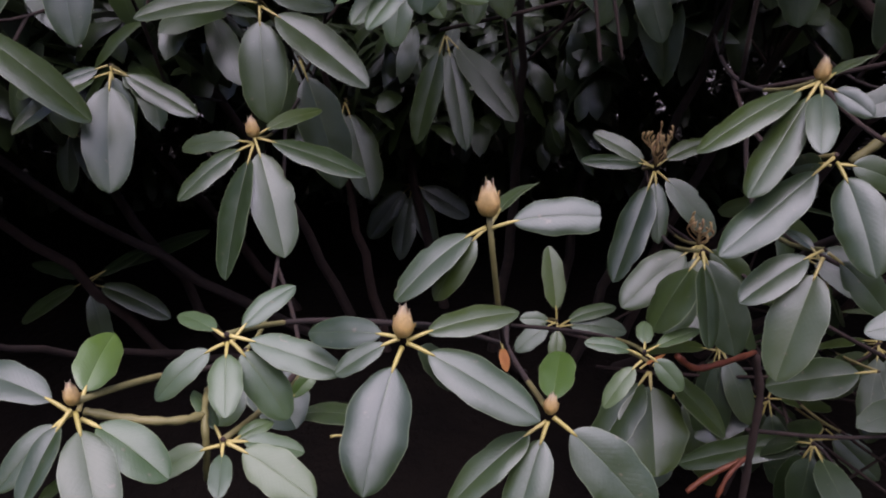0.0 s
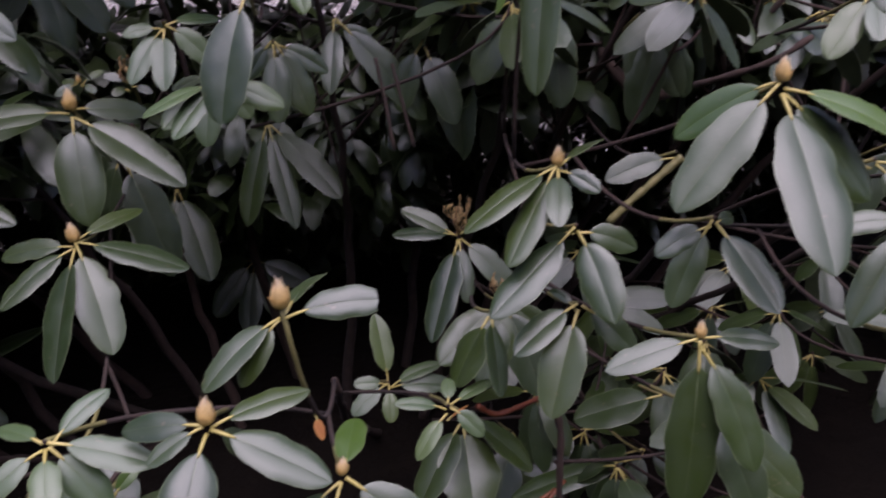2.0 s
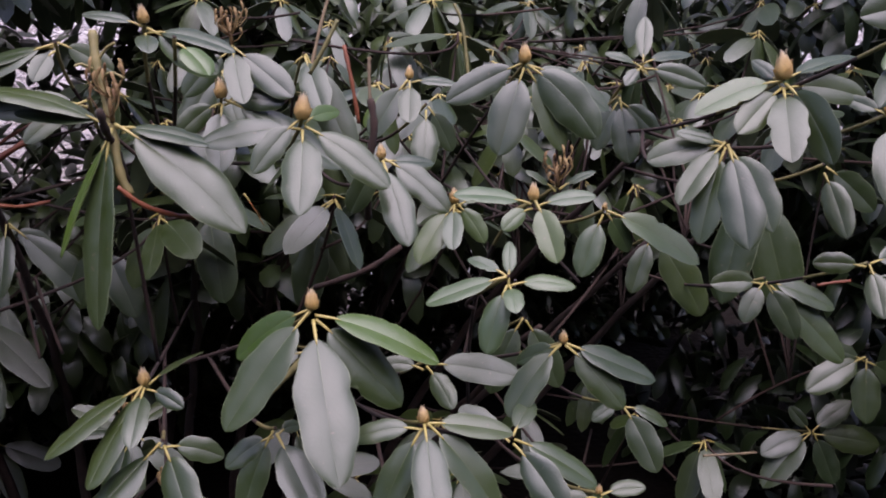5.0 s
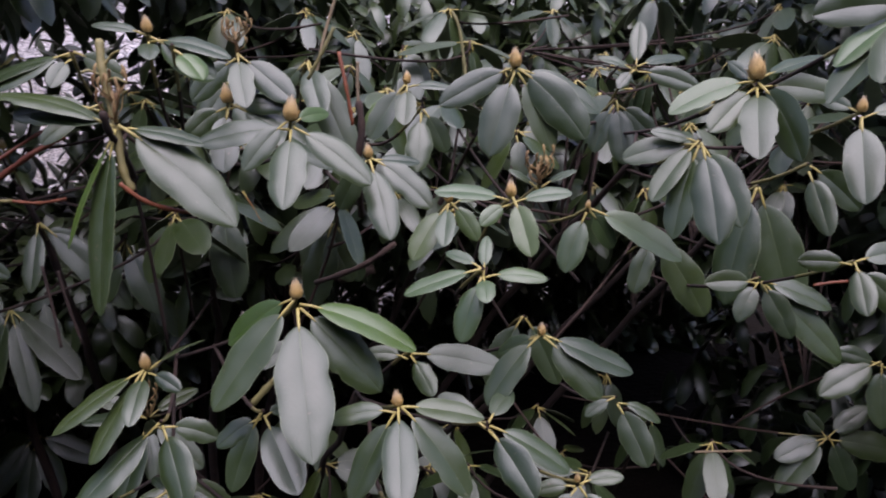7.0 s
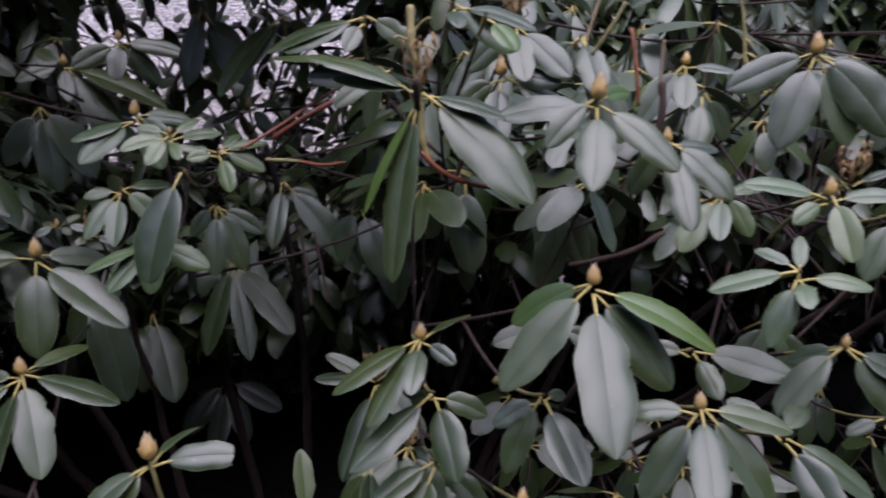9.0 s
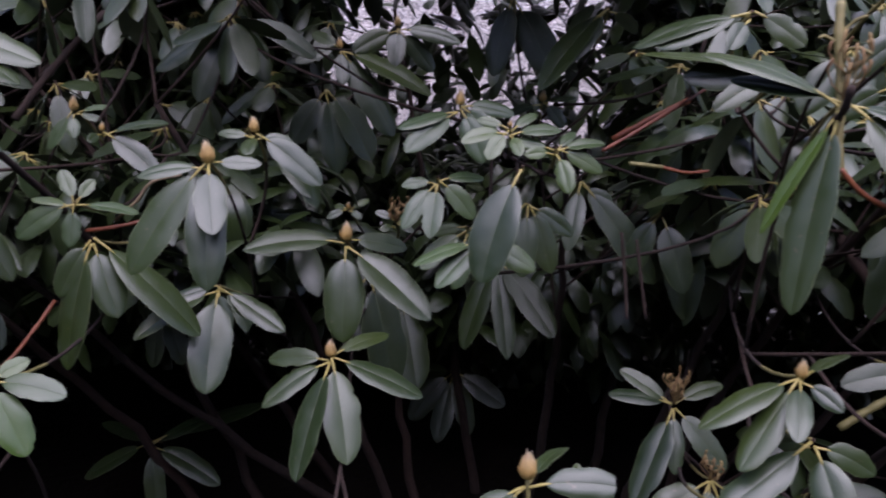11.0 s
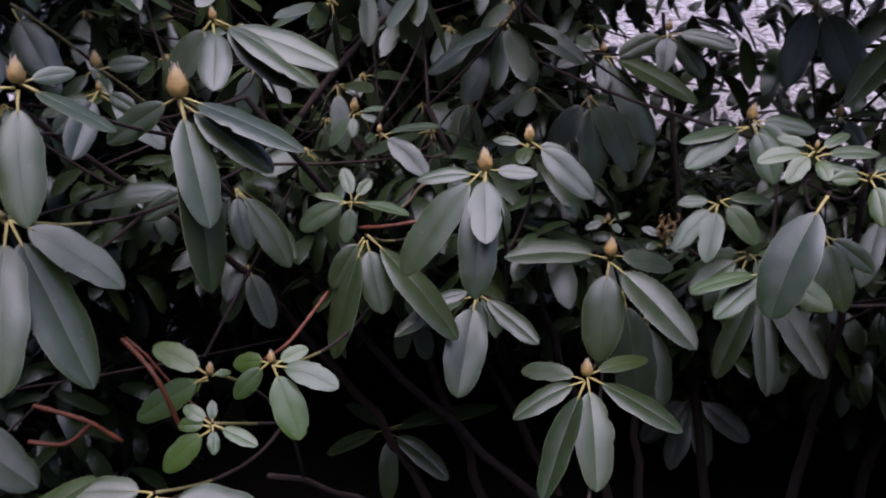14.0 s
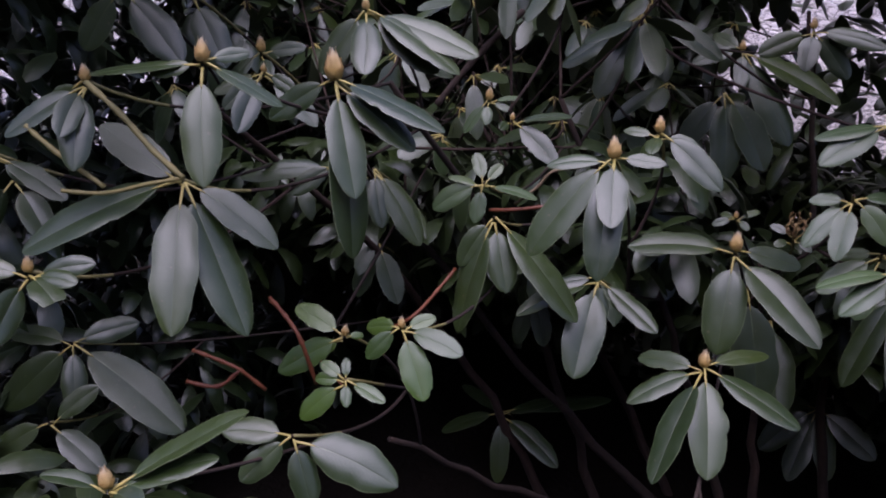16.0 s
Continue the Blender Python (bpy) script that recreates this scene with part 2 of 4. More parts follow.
def leaf(parent, az, el, length, width, twist, top, rnd, rows=20, across_at=7, torn=False):
    """A leaf on its stalk, from the shoot's tip. Degrees and centimetres."""
    length, width = length / 100, width / 100
    d, side, up = leaf_frame(az, el, twist)
    out, _, rise = leaf_frame(az, el, 0)
    flat = Vector((math.cos(radians(az)), math.sin(radians(az)), 0))
    start = flat * 0.0025 + Vector((0, 0, -0.012 * rnd.random()))
    tip = d * length
    arch = length * rnd.uniform(0.03, 0.10) * (1.0 if el < 20 else 0.4)
    bend = d * (0.42 * length) + rise * arch + side * rnd.uniform(-0.03, 0.03) * length
    foot = min(0.26, 0.13 + 0.6 / (length * 100))
    verts, uvs, faces, slots = [], [], [], []
    cup, curl, fold = rnd.uniform(0.12, 0.34), rnd.uniform(-0.12, 0.12), rnd.uniform(0.14, 0.30)
    tip_round = rnd.uniform(0.50, 0.64)
    blunt, wave_at, wave = rnd.uniform(0.98, 1.14), rnd.uniform(0, 6), rnd.uniform(0.01, 0.055)
    bite = rnd.random()
    notches = [(rnd.uniform(0.3, 0.97), rnd.choice((-1, 1)), rnd.uniform(0.06, 0.18), rnd.uniform(0.012, 0.03)) for _ in range(rnd.choice((0, 0, 0, 1, 2)))]
    last = 0.86 if torn else 1.0
    thick = 0.0005
    vs = ACROSS[across_at]
    n = len(vs)
    for layer in (0, 1):
        for k in range(rows + 1):
            u = (0.45 * k / rows + 0.55 * (0.5 - 0.5 * math.cos(math.pi * k / rows))) * last
            t = foot + (1 - foot) * u
            c = bezier(start, bend, tip, t)
            tan = (bezier(start, bend, tip, min(t + 0.02, 1.02)) - bezier(start, bend, tip, t - 0.02)).normalized()
            across = (side - tan * side.dot(tan)).normalized()
            normal = across.cross(tan).normalized()
            if normal.dot(up) < 0:
                normal = -normal
            hw = max(half_width(u, blunt, tip_round) * width * 0.5, 0.0006)
            for v in vs:
                w = hw * (1 + wave * math.sin(u * 17 + wave_at + 2 * v) + 0.012 * math.sin(u * 71 + 5 * wave_at + v))
                if abs(v) == 1:
                    for at, edge, deep, wide in notches:
                        if edge == v:
                            w *= 1 - deep * math.exp(-(((u - at) / wide) ** 2))
                lift = hw * (fold * abs(v) - cup * abs(v) ** 2.5) + curl * hw * v * 0.5 + 0.035 * hw * math.sin(9 * u + wave_at + v) * v
                p = c + across * (v * w) + normal * (lift - thick * layer)
                if torn and k == rows:
                    p = p + tan * (0.012 * length * math.sin(4 * v + 7 * bite) + 0.008 * length * math.sin(31 * v))
                verts.append(p)
                uvs.append((u, 0.5 + 0.5 * v))
    half = (rows + 1) * n
    for layer in (0, 1):
        for k in range(rows):
            for j in range(n - 1):
                a = layer * half + k * n + j
                q = (a, a + 1, a + n + 1, a + n)
                faces.append(q if layer == 0 else q[::-1])
                slots.append(layer)
    ring = list(range(n)) + [k * n + n - 1 for k in range(1, rows + 1)]
    ring += [rows * n + j for j in range(n - 2, -1, -1)] + [k * n for k in range(rows - 1, 0, -1)]
    first, count = len(verts), len(ring)
    for k in ring:
        verts += [verts[k], verts[k + half]]
        uvs += [uvs[k], uvs[k]]
    for k in range(count):
        a, b = first + 2 * k, first + 2 * ((k + 1) % count)
        faces.append((b, a, a + 1, b + 1))
        slots.append(0)
    blade = mesh_object("leaf", verts, faces, [top, UNDER], parent, slots, uvs)
    stalk = [bezier(start, bend, tip, foot * 1.3 * k / 6) + up * 0.0002 for k in range(7)]
    r = 0.0011 + 0.011 * width
    tv, tf = tube_data(stalk, [r * q for q in (1.2, 1.05, 1.0, 1.0, 0.95, 0.7, 0.35)], 7)
    mesh_object("petiole", tv, tf, [PETIOLE], blade)
    return blade


# one bud, a unit long, and one of its overlapping scales
def bud_profile(t):
    return 0.29 * math.sin(math.pi * min(1, 0.12 + 0.88 * t) ** 0.72) ** 0.9 * (1 - 0.25 * t) + 0.008


def bud_meshes():
    verts, faces = [], []
    for k in range(9):
        t = k / 8
        r = bud_profile(t) * 0.94 if k < 8 else 0.012
        for j in range(10):
            a = 2 * math.pi * j / 10
            verts.append((r * math.cos(a), r * math.sin(a), t * 0.98))
    for k in range(8):
        for j in range(10):
            faces.append((k * 10 + j, k * 10 + (j + 1) % 10, (k + 1) * 10 + (j + 1) % 10, (k + 1) * 10 + j))
    body = bpy.data.meshes.new("bud")
    body.from_pydata(verts, [], faces)
    body.polygons.foreach_set("use_smooth", [True] * len(faces))
    body.materials.append(BUD)
    scales = []
    for t0, t1, half in ((0.0, 0.42, 0.95), (0.14, 0.66, 0.85), (0.34, 0.88, 0.75), (0.52, 1.04, 0.7)):
        sv, sf = [], []
        for k in range(6):
            s = k / 5
            t = t0 + (t1 - t0) * s
            w = half * (1 - s ** 2.2) + 0.03
            for j in range(5):
                a = w * (j - 2) / 2
                r = bud_profile(min(t, 0.99)) * 1.02 + 0.03 * (1 - 0.5 * abs(j - 2) / 2) + 0.09 * s ** 3
                sv.append((r * math.cos(a), r * math.sin(a), t))
        for k in range(5):
            for j in range(4):
                a = k * 5 + j
                sf.append((a, a + 1, a + 6, a + 5))
        me = bpy.data.meshes.new("bud_scale")
        me.from_pydata(sv, [], sf)
        me.polygons.foreach_set("use_smooth", [True] * len(sf))
        me.materials.append(BUD)
        scales.append(me)
    return body, scales


BUD_BODY, BUD_SCALES = bud_meshes()


def bud(parent, length, lean, rnd):
    ob = new("bud", BUD_BODY)
    ob.parent = parent
    s = length / 100 * 0.9
    ob.matrix_basis = Matrix.Rotation(lean[0], 4, "X") @ Matrix.Rotation(lean[1], 4, "Y") @ Matrix.Diagonal((s, s, s, 1))
    turn = rnd.random() * 6
    for ring, me in enumerate(BUD_SCALES):
        for k in range(3):
            sc = new("bud_scale", me)
            sc.parent = ob
            sc.matrix_basis = Matrix.Rotation(turn + ring * 1.05 + k * 2.094 + rnd.uniform(-0.15, 0.15), 4, "Z")
    return ob


# ---- ground and wall ----
def ground():
    xs, ys = np.linspace(-1, 1, 61), np.linspace(-1, 1, 61)
    verts, faces = [], []
    for y in ys:
        for x in xs:
            px, py = 60 * x * abs(x) ** 1.6 * 12, 60 * y * abs(y) ** 1.6 * 12
            verts.append((px, py, 0.03 * noise.noise((px * 2, py * 2, 0))))
    for j in range(60):
        for k in range(60):
            a = j * 61 + k
            faces.append((a, a + 1, a + 62, a + 61))
    return tagged(mesh_object("ground", verts, faces, [SHADED_SOIL]), "bare soil under the bush, its shade put into the colour", "ground", kind="structure")


ground()


def wall():
    """Roughcast wall behind the bush, uneven like hand-thrown plaster, 0.3 m thick."""
    nx, nz = 120, 40
    verts, faces = [], []
    for k in range(nz + 1):
        for j in range(nx + 1):
            x, z = -6 + 12 * j / nx, -0.2 + 3.4 * k / nz
            verts.append((x, 3.5 + 0.02 * noise.noise((x * 3, 0, z * 3)), z))
    for k in range(nz):
        for j in range(nx):
            a = k * (nx + 1) + j
            faces.append((a, a + 1, a + nx + 2, a + nx + 1))
    n = len(verts)
    verts += [(-6, 3.8, -0.2), (6, 3.8, -0.2), (6, 3.8, 3.2), (-6, 3.8, 3.2)]
    top = nz * (nx + 1)
    faces += [(n + 1, n, n + 3, n + 2), (top, top + nx, n + 2, n + 3), (0, top, n + 3, n), (nx, n + 1, n + 2, top + nx)]
    return tagged(mesh_object("wall_north", verts, faces, [WALL]), "white roughcast garden wall behind the bush", "wall", kind="structure")


wall()

# ---- limbs of the bush ----
rnd = random.Random(5)
NODES = []


def limb(base, top, r0, r1, bow, mat=BARK):
    a, c = Vector(base), Vector(top)
    b = (a + c) / 2 + Vector(bow)
    pts = [bezier(a, b, c, k / 14) + Vector([rnd.uniform(-0.008, 0.008) for _ in range(3)]) for k in range(15)]
    rad = [r0 + (r1 - r0) * k / 14 for k in range(15)]
    NODES.extend((p, r) for p, r in zip(pts[3:], rad[3:]))
    return tube_data(pts, rad, 9), mat


def bush_wood():
    root = tagged(new("rhododendron_branches"), "reddish-brown woody branches of a large rhododendron bush", "bush")
    root.location = (0.1, 1.5, 0)
    plan = [
        ((-0.25, 1.75, -0.05), (-0.98, 1.05, 1.10), 0.015, 0.005, (-0.15, 0.2, -0.15)),
        ((-0.2, 1.7, -0.05), (-0.62, 1.25, 1.18), 0.014, 0.005, (0.05, 0.2, 0)),
        ((-0.15, 1.7, -0.05), (-0.25, 1.5, 0.88), 0.014, 0.005, (-0.05, 0.2, 0)),
        ((0.1, 1.7, -0.05), (0.10, 1.25, 1.15), 0.015, 0.005, (0.1, 0.2, 0)),
        ((0.2, 1.65, -0.05), (0.08, 0.85, 0.66), 0.012, 0.005, (-0.05, 0.1, -0.1)),
        ((0.3, 1.65, -0.05), (0.42, 1.10, 1.08), 0.014, 0.005, (0.05, 0.15, 0)),
        ((0.4, 1.65, -0.05), (0.62, 0.95, 0.80), 0.013, 0.005, (0.05, 0.1, -0.1)),
        ((0.5, 1.7, -0.05), (0.85, 1.10, 1.12), 0.014, 0.005, (0.05, 0.1, 0)),
        ((0.6, 1.7, -0.05), (1.22, 0.95, 1.02), 0.014, 0.005, (0.15, 0.1, 0)),
        ((-0.3, 1.75, -0.05), (-0.75, 0.90, 0.60), 0.012, 0.005, (-0.1, 0.1, -0.1)),
        ((0.0, 1.9, -0.05), (-0.3, 2.05, 1.35), 0.015, 0.005, (0, 0.1, 0)),
        ((0.3, 1.9, -0.05), (0.5, 1.95, 1.35), 0.015, 0.005, (0, 0.1, 0)),
        ((0.6, 1.9, -0.05), (1.3, 1.75, 1.35), 0.015, 0.005, (0, 0.1, 0)),
        ((-0.55, 1.7, -0.05), (-0.80, 0.95, 1.22), 0.014, 0.005, (-0.1, 0.3, 0.1)),
        ((-0.7, 1.7, -0.05), (-1.10, 0.80, 1.20), 0.014, 0.005, (-0.1, 0.25, 0.1)),
        ((0.75, 1.7, -0.05), (1.15, 0.85, 1.22), 0.014, 0.005, (0.05, 0.25, 0.1)),
        ((0.45, 1.75, -0.05), (0.62, 0.95, 1.25), 0.014, 0.005, (0.0, 0.25, 0.1)),
        ((0.8, 1.6, -0.05), (1.00, 0.98, 0.85), 0.013, 0.005, (0.05, 0.2, 0.05)),
        ((0.9, 1.55, -0.05), (1.35, 0.85, 1.10), 0.013, 0.005, (0.1, 0.2, 0.05)),
        ((0.6, 1.6, -0.05), (0.80, 0.85, 0.78), 0.012, 0.005, (0.05, 0.2, 0.0)),
        ((-0.4, 1.9, -0.05), (-1.2, 1.75, 1.25), 0.015, 0.005, (0, 0.1, 0)),
    ]
    for base, top, r0, r1, bow in plan:
        (v, f), m = limb(base, top, r0, r1, bow)
        ob = mesh_object("branch", [p - root.location for p in v], f, [m], root)
    return root


BRANCHES = bush_wood()


def twig(mat, radius, *points):
    """A bare twig through the points, a part of the bush's wood. Radius in millimetres."""
    ps = [Vector(p) for p in points]
    path = []
    for k in range(len(ps) - 1):
        p0, p1, p2, p3 = ps[max(k - 1, 0)], ps[k], ps[k + 1], ps[min(k + 2, len(ps) - 1)]
        for j in range(5):
            t = j / 5
            path.append(0.5 * (2 * p1 + (p2 - p0) * t + (2 * p0 - 5 * p1 + 4 * p2 - p3) * t * t + (3 * p1 - p0 - 3 * p2 + p3) * t ** 3))
    path.append(ps[-1])
    knobs = [1 + 0.16 * math.sin(k * 2.3 + radius) + rnd.uniform(-0.08, 0.08) for k in range(len(path))]
    v, f = tube_data([p - BRANCHES.location for p in path], [radius / 1000 * q for q in knobs], 8)
    words = {REDBARK: "smooth red-brown twig", STEM: "tan young twig", DEADTWIG: "dry pale dead twig", BARK: "dark brown twig"}[mat]
    tagged(mesh_object("twig", v, f, [mat], BRANCHES), words)


twig(REDBARK, 3.5, (0.230, 0.656, 0.728), (0.253, 0.667, 0.704), (0.285, 0.685, 0.695), (0.347, 0.740, 0.670))
twig(BARK, 5.0, (0.347, 0.740, 0.670), (0.360, 0.733, 0.614), (0.357, 0.721, 0.548), (0.357, 0.715, 0.453))
twig(STEM, 2.8, (-0.230, 0.394, 0.881), (-0.202, 0.392, 0.876), (-0.177, 0.399, 0.868), (-0.164, 0.417, 0.858))
twig(STEM, 2.6, (-0.171, 0.449, 0.854), (-0.164, 0.417, 0.858), (-0.163, 0.407, 0.840), (-0.172, 0.419, 0.798))
twig(REDBARK, 2.2, (0.109, 0.794, 1.216), (0.146, 0.815, 1.235), (0.204, 0.837, 1.270), (0.241, 0.869, 1.289))
twig(STEM, 2.5, (0.140, 0.786, 1.204), (0.180, 0.799, 1.199))
twig(REDBARK, 2.2, (0.180, 0.799, 1.199), (0.208, 0.804, 1.193), (0.238, 0.820, 1.193))
twig(BARK, 4.0, (0.310, 0.644, 1.311), (0.313, 0.658, 1.289), (0.321, 0.711, 1.258), (0.326, 0.783, 1.218))
twig(REDBARK, 2.8, (0.317, 0.651, 1.232), (0.342, 0.652, 1.209), (0.380, 0.662, 1.192), (0.427, 0.693, 1.179))
twig(REDBARK, 3.2, (-0.603, 0.950, 1.037), (-0.560, 0.950, 1.045), (-0.504, 0.975, 1.056))
twig(DEADTWIG, 2.4, (-0.569, 0.971, 1.048), (-0.538, 0.986, 1.079), (-0.516, 0.988, 1.106), (-0.479, 1.008, 1.114))
twig(REDBARK, 2.8, (-0.640, 0.913, 0.940), (-0.649, 0.871, 0.913), (-0.657, 0.819, 0.888), (-0.688, 0.806, 0.863))
twig(REDBARK, 2.0, (-0.979, 0.847, 0.827), (-0.939, 0.847, 0.802), (-0.907, 0.859, 0.756), (-0.828, 0.880, 0.673))
twig(REDBARK, 3.2, (-0.807, 0.658, 0.933), (-0.770, 0.648, 0.917), (-0.739, 0.643, 0.890), (-0.725, 0.660, 0.817))
twig(REDBARK, 3.0, (-0.855, 0.551, 0.879), (-0.815, 0.568, 0.865), (-0.792, 0.577, 0.855), (-0.769, 0.601, 0.821))
twig(REDBARK, 3.0, (-0.792, 0.577, 0.855), (-0.815, 0.556, 0.832), (-0.854, 0.536, 0.837))
twig(BARK, 7.0, (-0.898, 1.281, 1.142), (-0.862, 1.331, 1.213), (-0.833, 1.399, 1.275), (-0.800, 1.466, 1.334))
twig(STEM, 3.0, (-0.944, 0.404, 1.199), (-0.907, 0.414, 1.171), (-0.859, 0.438, 1.132))
twig(STEM, 3.5, (-0.884, 0.445, 1.251), (-0.832, 0.449, 1.218), (-0.795, 0.457, 1.182), (-0.758, 0.466, 1.153))
twig(STEM, 2.6, (-0.902, 0.412, 1.126), (-0.858, 0.437, 1.125), (-0.801, 0.451, 1.142), (-0.758, 0.466, 1.153))
twig(BARK, 4.5, (0.594, 0.663, 1.306), (0.594, 0.654, 1.273), (0.588, 0.664, 1.224), (0.603, 0.727, 1.154))
twig(DEADTWIG, 2.2, (0.598, 0.674, 1.352), (0.595, 0.668, 1.326), (0.593, 0.661, 1.299))
twig(STEM, 5.0, (0.441, 0.807, 0.873), (0.470, 0.805, 0.901), (0.501, 0.803, 0.928), (0.532, 0.801, 0.955))
twig(BARK, 10.0, (0.602, 1.262, 1.004), (0.619, 1.208, 0.966), (0.649, 1.170, 0.940), (0.714, 1.167, 0.951))
twig(BARK, 2.4, (0.171, 0.974, 1.071), (0.179, 0.956, 1.013), (0.185, 0.938, 0.954))
twig(BARK, 2.2, (0.192, 0.968, 1.063), (0.201, 0.953, 1.013), (0.213, 0.944, 0.954))
twig(REDBARK, 3.5, (0.297, 0.740, 0.457), (0.322, 0.748, 0.473), (0.365, 0.758, 0.491))
twig(REDBARK, 3.0, (0.329, 0.722, 0.465), (0.344, 0.735, 0.490), (0.380, 0.763, 0.500))
twig(REDBARK, 4.0, (0.140, 0.932, 1.209), (0.190, 0.923, 1.242), (0.232, 0.935, 1.263))
twig(DEADTWIG, 1.8, (1.045, 0.592, 0.784), (1.083, 0.590, 0.778), (1.155, 0.604, 0.757))
twig(REDBARK, 2.5, (1.272, 0.631, 0.997), (1.297, 0.624, 1.000), (1.322, 0.617, 1.001))
twig(DEADTWIG, 2.5, (0.586, 0.939, 1.317), (0.611, 0.952, 1.391), (0.634, 0.960, 1.448))
twig(STEM, 2.6, (0.595, 0.795, 1.395), (0.578, 0.793, 1.366), (0.557, 0.801, 1.330))
twig(STEM, 2.6, (0.798, 0.899, 1.417), (0.806, 0.887, 1.384), (0.806, 0.867, 1.309))
twig(BARK, 4.0, (0.654, 0.752, 1.104), (0.606, 0.759, 1.075), (0.550, 0.822, 1.040))
twig(STEM, 4.6, (0.312, 0.707, 1.387), (0.312, 0.696, 1.351), (0.318, 0.685, 1.302), (0.321, 0.672, 1.243), (0.329, 0.668, 1.220))
twig(STEM, 1.6, (0.311, 0.697, 1.354), (0.323, 0.694, 1.369), (0.332, 0.688, 1.374))
twig(STEM, 1.5, (0.313, 0.693, 1.339), (0.325, 0.681, 1.345), (0.337, 0.675, 1.339))
twig(STEM, 1.5, (0.312, 0.695, 1.347), (0.298, 0.695, 1.354), (0.291, 0.690, 1.352))
twig(REDBARK, 2.6, (0.594, 0.766, 1.364), (0.598, 0.752, 1.319), (0.603, 0.748, 1.270))


def stem_to_wood(parent, at, rnd, young=STEM, first=(0, 0, 0)):
    """The shoot's own stem, down and back to the nearest limb."""
    reach = at + Vector((0, 0.30, -0.15))
    near, r = min(NODES, key=lambda n: (n[0] - reach).length + 1.6 * abs(n[0].x - at.x) + 2.0 * max(0, at.y + 0.15 - n[0].y) + 1.0 * max(0, n[0].z - at.z + 0.05))
    if first == (0, 0, 0):
        mid = at + Vector((rnd.uniform(-0.015, 0.015), 0.17, -0.09))
    else:
        mid = at + Vector((0, 0.03, -0.15)) + Vector(first)
    pts = [bezier(at, mid, near, k / 10) - at for k in range(11)]
    rad = [0.0022 + 0.0006 * k / 10 for k in range(11)]
    NODES.extend((p + at, q) for p, q in zip(pts[5:], rad[5:]))
    v, f = tube_data(pts, rad, 7)
    slots = [0 if k < 7 * 3 else 1 for k in range(len(f))]
    mesh_object("stem", v, f, [young, BARK], parent, slots)


COUNT = 0


def shoot(at, mat, bud_length, leaves, spent=0, first=(0, 0, 0), lean=(0, 0), torn=(), fresh=()):
    """A leafy shoot whose leaves spread from its tip. Each leaf: azimuth, elevation (degrees), length, width (cm), twist."""
    global COUNT
    COUNT += 1
    rnd = random.Random(COUNT)
    look_of = {GREEN: "dark green leathery", PALE: "small pale green", FRESH: "fresh green glossy"}[mat]
    ends = " round a fat tan bud" if bud_length > 0.5 else (" under a spent flower stalk" if spent else " in an open whorl")
    ob = new("rhododendron_shoot")
    tagged(ob, f"rhododendron shoot with {look_of} leaves{ends}", "shoot", "shoots of the rhododendron bush")
    ob.location = at
    for k, (az, el, length, width, twist) in enumerate(leaves):
        leaf(ob, az, el, length, width, twist, FRESH if k in fresh else mat, rnd, torn=k in torn)
    if bud_length > 0.5:
        bud(ob, bud_length, (lean[0] + rnd.uniform(-0.12, 0.12), lean[1] + rnd.uniform(-0.12, 0.12)), rnd)
    if spent:
        axis = [Vector((0, 0, spent / 100 * q)) for q in (0, 0.25, 0.5)]
        v, f = tube_data(axis, [0.0028, 0.0024, 0.0016], 6)
        mesh_object("flower_axis", v, f, [SPENT], ob)
        for k in range(16):
            a, tilt, low = k * 2.4 + rnd.random() * 0.5, rnd.uniform(0.15, 0.8), rnd.uniform(0.0, 0.45)
            base = Vector((0, 0, spent / 100 * low))
            tip = Vector((math.cos(a) * tilt, math.sin(a) * tilt, 1)).normalized() * (spent / 100 * rnd.uniform(0.4, 0.62))
            pts = [base + tip * q + Vector((math.cos(a), math.sin(a), 0)) * (0.01 * math.sin(3.1 * q)) for q in (0, 0.3, 0.65, 0.9, 1)]
            v, f = tube_data(pts, [0.0009, 0.0008, 0.0009, 0.0020, 0.0008], 5)
            mesh_object("spent_stalk", v, f, [SPENT], ob)
    stem_to_wood(ob, Vector(at), rnd, first=first)
    return ob


# ---- the front shoots of the bush ----
shoot((-0.241, 0.942, 0.867), GREEN, 3.0, [(41, 6, 10.3, 3.0, -15), (167, -13, 10.6, 3.2, 40), (-149, -31, 12.3, 3.9, 20), (-100, -45, 18.8, 5.3, -25), (-66, -50, 16.1, 5.5, 0), (-10, -18, 15.0, 4.4, -15)])
shoot((0.031, 0.522, 0.954), GREEN, 3.0, [(57, -3, 7.4, 2.3, 20), (-1, -3, 9.3, 2.9, -45), (-151, -33, 9.3, 2.9, 15), (-152, -53, 7.6, 2.4, 30)], torn=(1,), first=(0.02, -0.02, -0.06))
shoot((-0.029, 0.426, 0.914), GREEN, 2.4, [(162, -10, 7.0, 2.3, 35), (-165, -26, 5.1, 1.6, 30), (18, 0, 8.1, 2.5, -15), (-22, -25, 10.3, 3.3, -25), (-107, -39, 10.3, 4.1, 15), (23, -58, 6.5, 2.0, -55)])
shoot((-0.153, 0.456, 0.896), PALE, 0.0, [(140, -6, 5.8, 1.8, 5), (43, 14, 6.0, 1.8, -20), (-11, -16, 8.4, 2.6, -25), (-148, -32, 6.4, 2.0, 35), (-82, -29, 6.1, 2.3, 0), (-30, -50, 7.3, 2.9, -30)])
